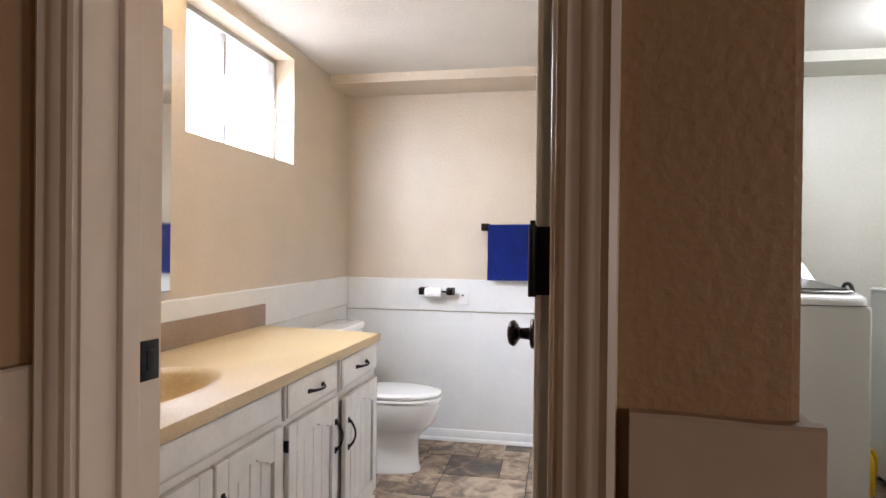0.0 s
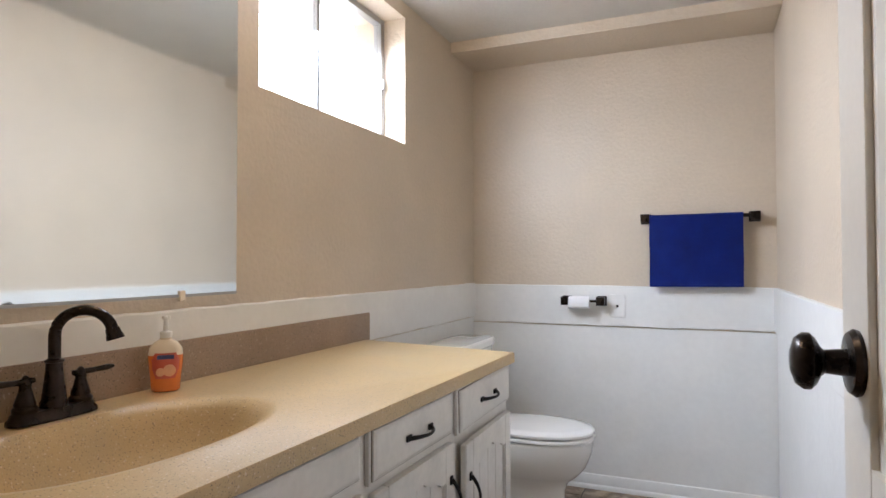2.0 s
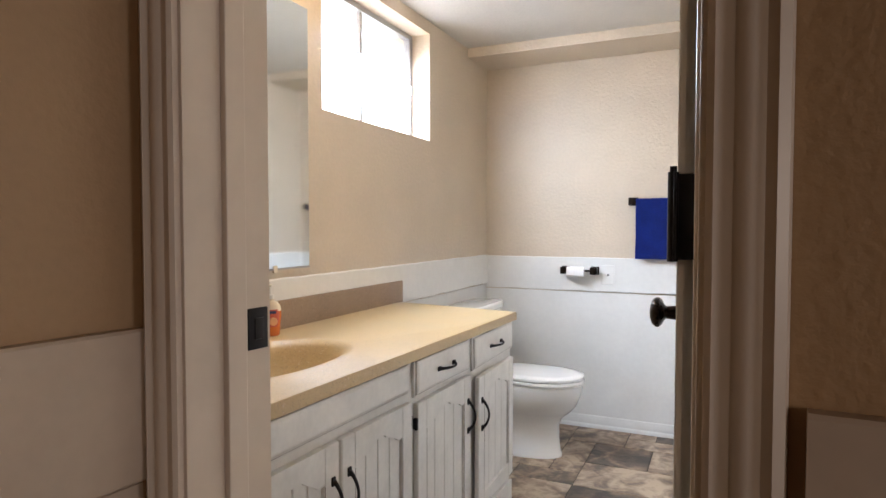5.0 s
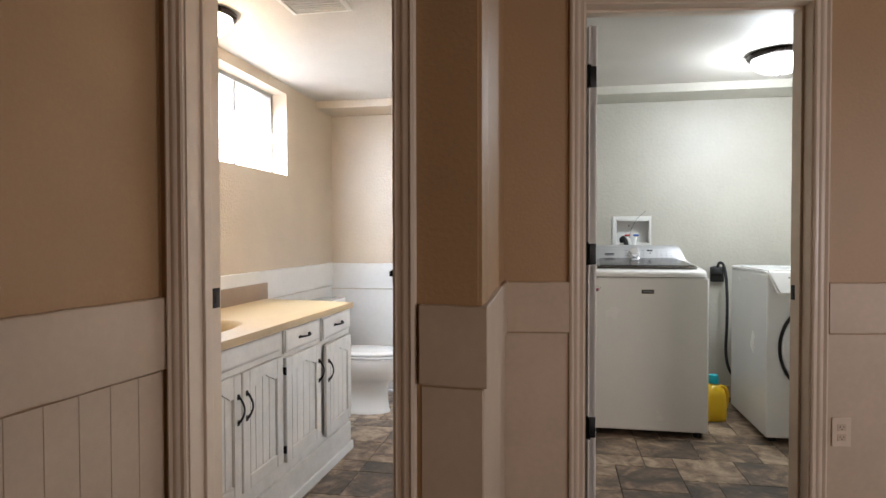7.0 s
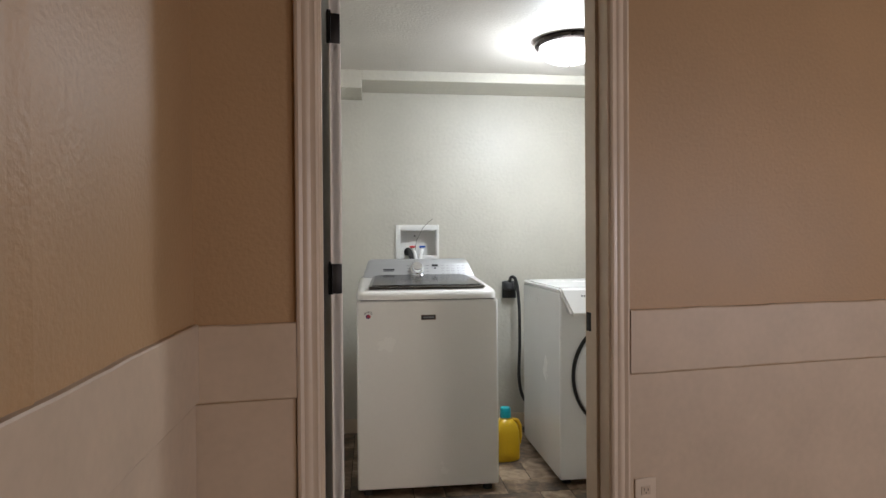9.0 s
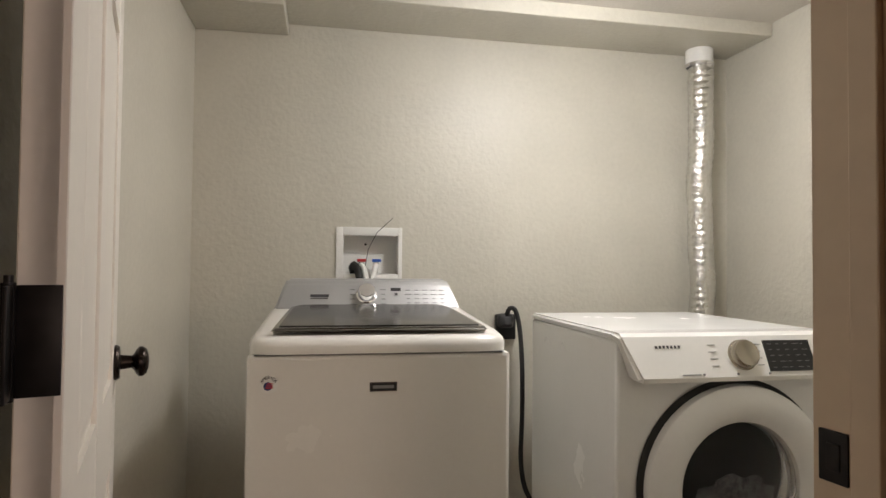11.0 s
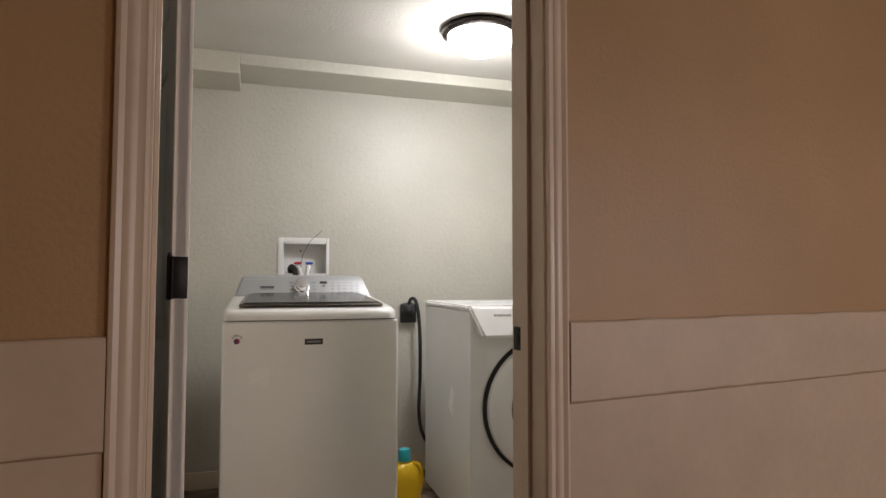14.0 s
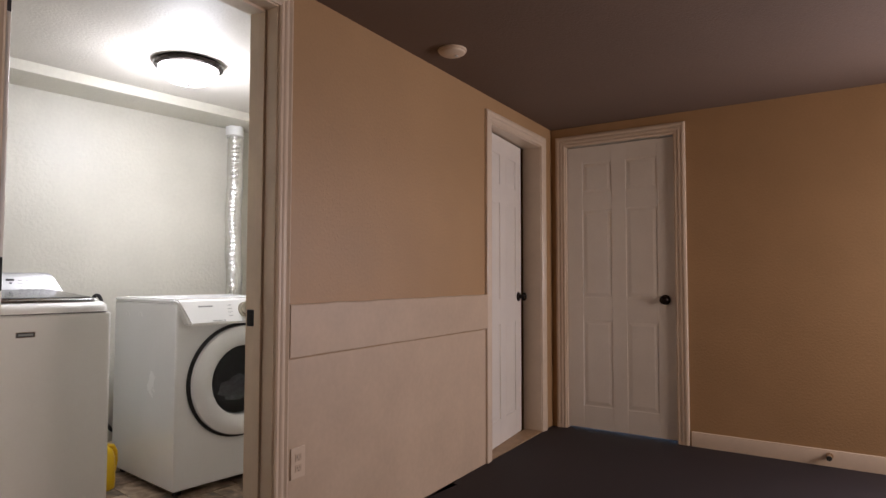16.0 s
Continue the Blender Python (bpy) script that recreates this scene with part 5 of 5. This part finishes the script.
for pts, r, mt, nm in (([(1.035, LY + 0.012, 1.165), (1.045, LY - 0.02, 1.15), (1.055, LY - 0.05, 1.10), (1.055, LY - 0.08, 0.98), (1.05, LY - 0.10, 0.8)], 0.011, M_PVC, "hot_hose"), ([(1.098, LY + 0.012, 1.165), (1.090, LY - 0.02, 1.15), (1.080, LY - 0.05, 1.10), (1.083, LY - 0.08, 0.98), (1.09, LY - 0.10, 0.8)], 0.011, M_PVC, "cold_hose"), ([(1.005, LY + 0.05, 1.13), (0.998, LY + 0.03, 1.155), (1.005, LY + 0.0, 1.165), (1.018, LY - 0.025, 1.150), (1.028, LY - 0.045, 1.10), (1.03, LY - 0.075, 0.95), (1.03, LY - 0.09, 0.8)], 0.016, M_RUBBER, "drain_hose")):
    bm = bmesh.new()
    P = [Vector(p) for p in pts]
    fine = []
    for a, b in zip(P, P[1:]):
        fine += [a.lerp(b, t / 4) for t in range(4)]
    tube(bm, fine + [P[-1]], r, 12)
    part(nm, bm, mt, ho, "", True)
bm = bmesh.new()
tube(bm, [(1.05, LY - 0.004, 1.15), (1.062, LY - 0.012, 1.23), (1.10, LY - 0.016, 1.305), (1.165, LY - 0.012, 1.365)], 0.0014, 6)
tagged(part("wire", bm, M_IRON, None), "thin dark wire sticking up from the valve box", "wire")

# dryer plug and cord
oc = thing("dryer_outlet", pose(1.665, LY, 0.90), "black dryer outlet with grey plug on the wall", "power outlet")
boxes("outlet_body", M_BLACK, oc, ((-0.045, -0.032, -0.055), (0.045, -0.001, 0.055)), bevel=0.006)
bm = bmesh.new()
loft(bm, [ellipse(0, 0, z, a, b, 20, 4) for z, a, b in ((0.0, 0.034, 0.030), (0.03, 0.034, 0.032), (0.045, 0.026, 0.024), (0.055, 0.014, 0.014))])
ob = part("plug", bm, M_GREY, oc, "grey right-angle plug", True)
ob.matrix_local = pose(-0.01, -0.033, 0.03, 90, 0, 0)
cd = thing("power_cord", pose(0, 0, 0), "thick dark grey dryer power cord looping down the wall", "cord")
P = [Vector(p) for p in ((1.655, 3.66, 0.955), (1.662, 3.64, 0.985), (1.685, 3.63, 0.975), (1.70, 3.62, 0.90), (1.705, 3.60, 0.75), (1.700, 3.58, 0.55), (1.690, 3.56, 0.35), (1.72, 3.55, 0.22), (1.80, 3.52, 0.15))]
fine = []
for i in range(len(P) - 1):
    p0_, p1_, p2_, p3_ = P[max(i - 1, 0)], P[i], P[i + 1], P[min(i + 2, len(P) - 1)]
    for q in range(6):
        t = q / 6
        fine.append(0.5 * ((2 * p1_) + (p2_ - p0_) * t + (2 * p0_ - 5 * p1_ + 4 * p2_ - p3_) * t * t + (3 * p1_ - p0_ - 3 * p2_ + p3_) * t ** 3))
bm = bmesh.new()
tube(bm, fine + [P[-1]], 0.010, 10)
part("cable", bm, M_RUBBER, cd, "", True)

# yellow jug
ju = thing("detergent_jug", pose(1.505, 3.13, 0.0, 0, 0, 10), "yellow plastic detergent jug with teal cap on the floor", "jug")
bm = bmesh.new()
loft(bm, [ellipse(0, 0, z, a, b, 28, 3.2) for z, a, b in ((0.001, 0.068, 0.050), (0.008, 0.074, 0.056), (0.05, 0.076, 0.058), (0.16, 0.072, 0.056), (0.20, 0.060, 0.050), (0.222, 0.036, 0.034), (0.228, 0.026, 0.026), (0.240, 0.025, 0.025))])
part("bottle", bm, M_YELLOW, ju, "", True)
bm = bmesh.new()
tube(bm, [(0.035, -0.01, 0.222), (0.066, -0.012, 0.215), (0.082, -0.012, 0.185), (0.084, -0.012, 0.13), (0.078, -0.01, 0.09), (0.064, -0.01, 0.07)], 0.011, 10)
part("handle", bm, M_YELLOW, ju, "", True)
bm = bmesh.new()
lathe(bm, [(0.0, 0.236), (0.030, 0.236), (0.031, 0.240), (0.029, 0.285), (0.026, 0.290), (0, 0.291)], 24)
part("cap", bm, M_TEAL, ju, "teal screw cap", True)

# ---- hall things ----
ol = thing("wall_outlet", LW @ pose(1.338, -0.0065, 0.398), "cream duplex power outlet on the wainscot", "power outlet")
boxes("plate", M_TRIM, ol, ((-0.037, -0.006, -0.058), (0.037, 0.0, 0.058)), bevel=0.0025)
for z in (-0.020, 0.020):
    s = boxes("socket", M_CREAM, ol, ((-0.017, -0.008, z - 0.014), (0.017, -0.005, z + 0.014)), bevel=0.004)
    boxes("slots", M_DARKPRINT, s, ((-0.008, -0.0086, z - 0.002), (-0.006, -0.0079, z + 0.007)), ((0.006, -0.0086, z - 0.002), (0.008, -0.0079, z + 0.006)), ((-0.002, -0.0086, z - 0.010), (0.002, -0.0079, z - 0.006)))
sm = thing("smoke_detector", pose(2.467, 1.575, CEIL), "round off-white smoke detector on the hall ceiling", "smoke detector")
bm = bmesh.new()
lathe(bm, [(0, -0.0005), (0.070, -0.0005), (0.070, -0.010), (0.064, -0.012), (0.062, -0.020), (0.052, -0.026), (0, -0.028)], 36)
part("housing", bm, M_TRIM, sm, "", True)
bm = bmesh.new()
rod(bm, (0.02, -0.01, -0.026), (0.02, -0.01, -0.031), 0.009, 16)
part("test_button", bm, M_PVC, sm)
th = boxes("threshold", M_WOOD, None, ((TD0 + 0.018, -0.01, 0.0005), (TD1 - 0.018, 0.125, 0.008)), bevel=0.003)
th.matrix_world = LW
tagged(th, "worn wooden door threshold", "threshold", kind="structure")
ds = thing("door_stop", DW @ pose(1.74, -0.014, 0.062), "small brown door stop on the baseboard", "door stop")
bm = bmesh.new()
rod(bm, (0, 0.0, 0), (0, -0.006, 0), 0.020, 16)
rod(bm, (0, -0.006, 0), (0, -0.045, -0.004), 0.010, 14, 0.008)
part("stem", bm, M_WOOD, ds, "", True)
bm = bmesh.new()
rod(bm, (0, -0.045, -0.004), (0, -0.058, -0.004), 0.014, 16)
part("rubber_tip", bm, M_RUBBER, ds, "", True)

# ---- tiled floors, piece by piece ----


def tiled(name, x0, x1, y0, y1, z, label, seed, keep):
    """A bed of dark joint with stone tiles of three sizes in a broken pattern; keep(x, y) tells whether a tile lies in the room."""
    root = boxes(name, M_GROUT, None, ((x0 - 0.02, y0 - 0.02, z - 0.12), (x1 + 0.02, y1 + 0.02, z - 0.003)))
    tagged(root, label, "floor", kind="structure")
    rnd = random.Random(seed)
    u = 0.152
    nx, ny = int((x1 - x0) / u) + 1, int((y1 - y0) / u) + 1
    used, meshes = set(), {}
    for j in range(ny):
        for i in range(nx):
            if (i, j) in used:
                continue
            opts = [(2, 2)] * 5 + [(2, 1), (1, 2), (3, 2), (1, 1)]
            rnd.shuffle(opts)
            for a, b in opts + [(1, 1)]:
                cells = [(i + p, j + q) for p in range(a) for q in range(b)]
                if not any(c in used for c in cells) and i + a <= nx + 1 and j + b <= ny + 1:
                    break
            used.update(cells)
            xa, ya = x0 + i * u, y0 + j * u
            xb, yb = min(x0 + (i + a) * u, x1), min(y0 + (j + b) * u, y1)
            if xb - xa < 0.02 or yb - ya < 0.02 or not keep((xa + xb) / 2, (ya + yb) / 2):
                continue
            key = (round(xb - xa, 3), round(yb - ya, 3))
            if key not in meshes:
                bm = bmesh.new()
                w, h, g = key[0] / 2, key[1] / 2, 0.0022
                loft(bm, [[Vector((sx * (w - g - e), sy * (h - g - e), zz)) for sx, sy in ((-1, -1), (1, -1), (1, 1), (-1, 1))] for zz, e in ((-0.004, 0), (-0.0012, 0), (0.0, 0.0014))])
                bmesh.ops.recalc_face_normals(bm, faces=bm.faces)
                me = bpy.data.meshes.new("tile")
                bm.to_mesh(me)
                bm.free()
                me.materials.append(M_SLATE)
                meshes[key] = me
            ob = new("tile", meshes[key])
            ob.parent = root
            ob.location = ((xa + xb) / 2, (ya + yb) / 2, z)


tiled("floor_bath", -1.28, 0.205, 0.56, 3.72, ZB, "brown slate-look tile floor of the bathroom", 2, lambda x, y: True)
tiled("floor_laundry", 0.355, 2.765, 1.46, 3.73, 0.0, "brown slate-look tile floor of the laundry", 4, lambda x, y: y > 1.4715 + (x - 0.300) * 0.1405 + 0.04)
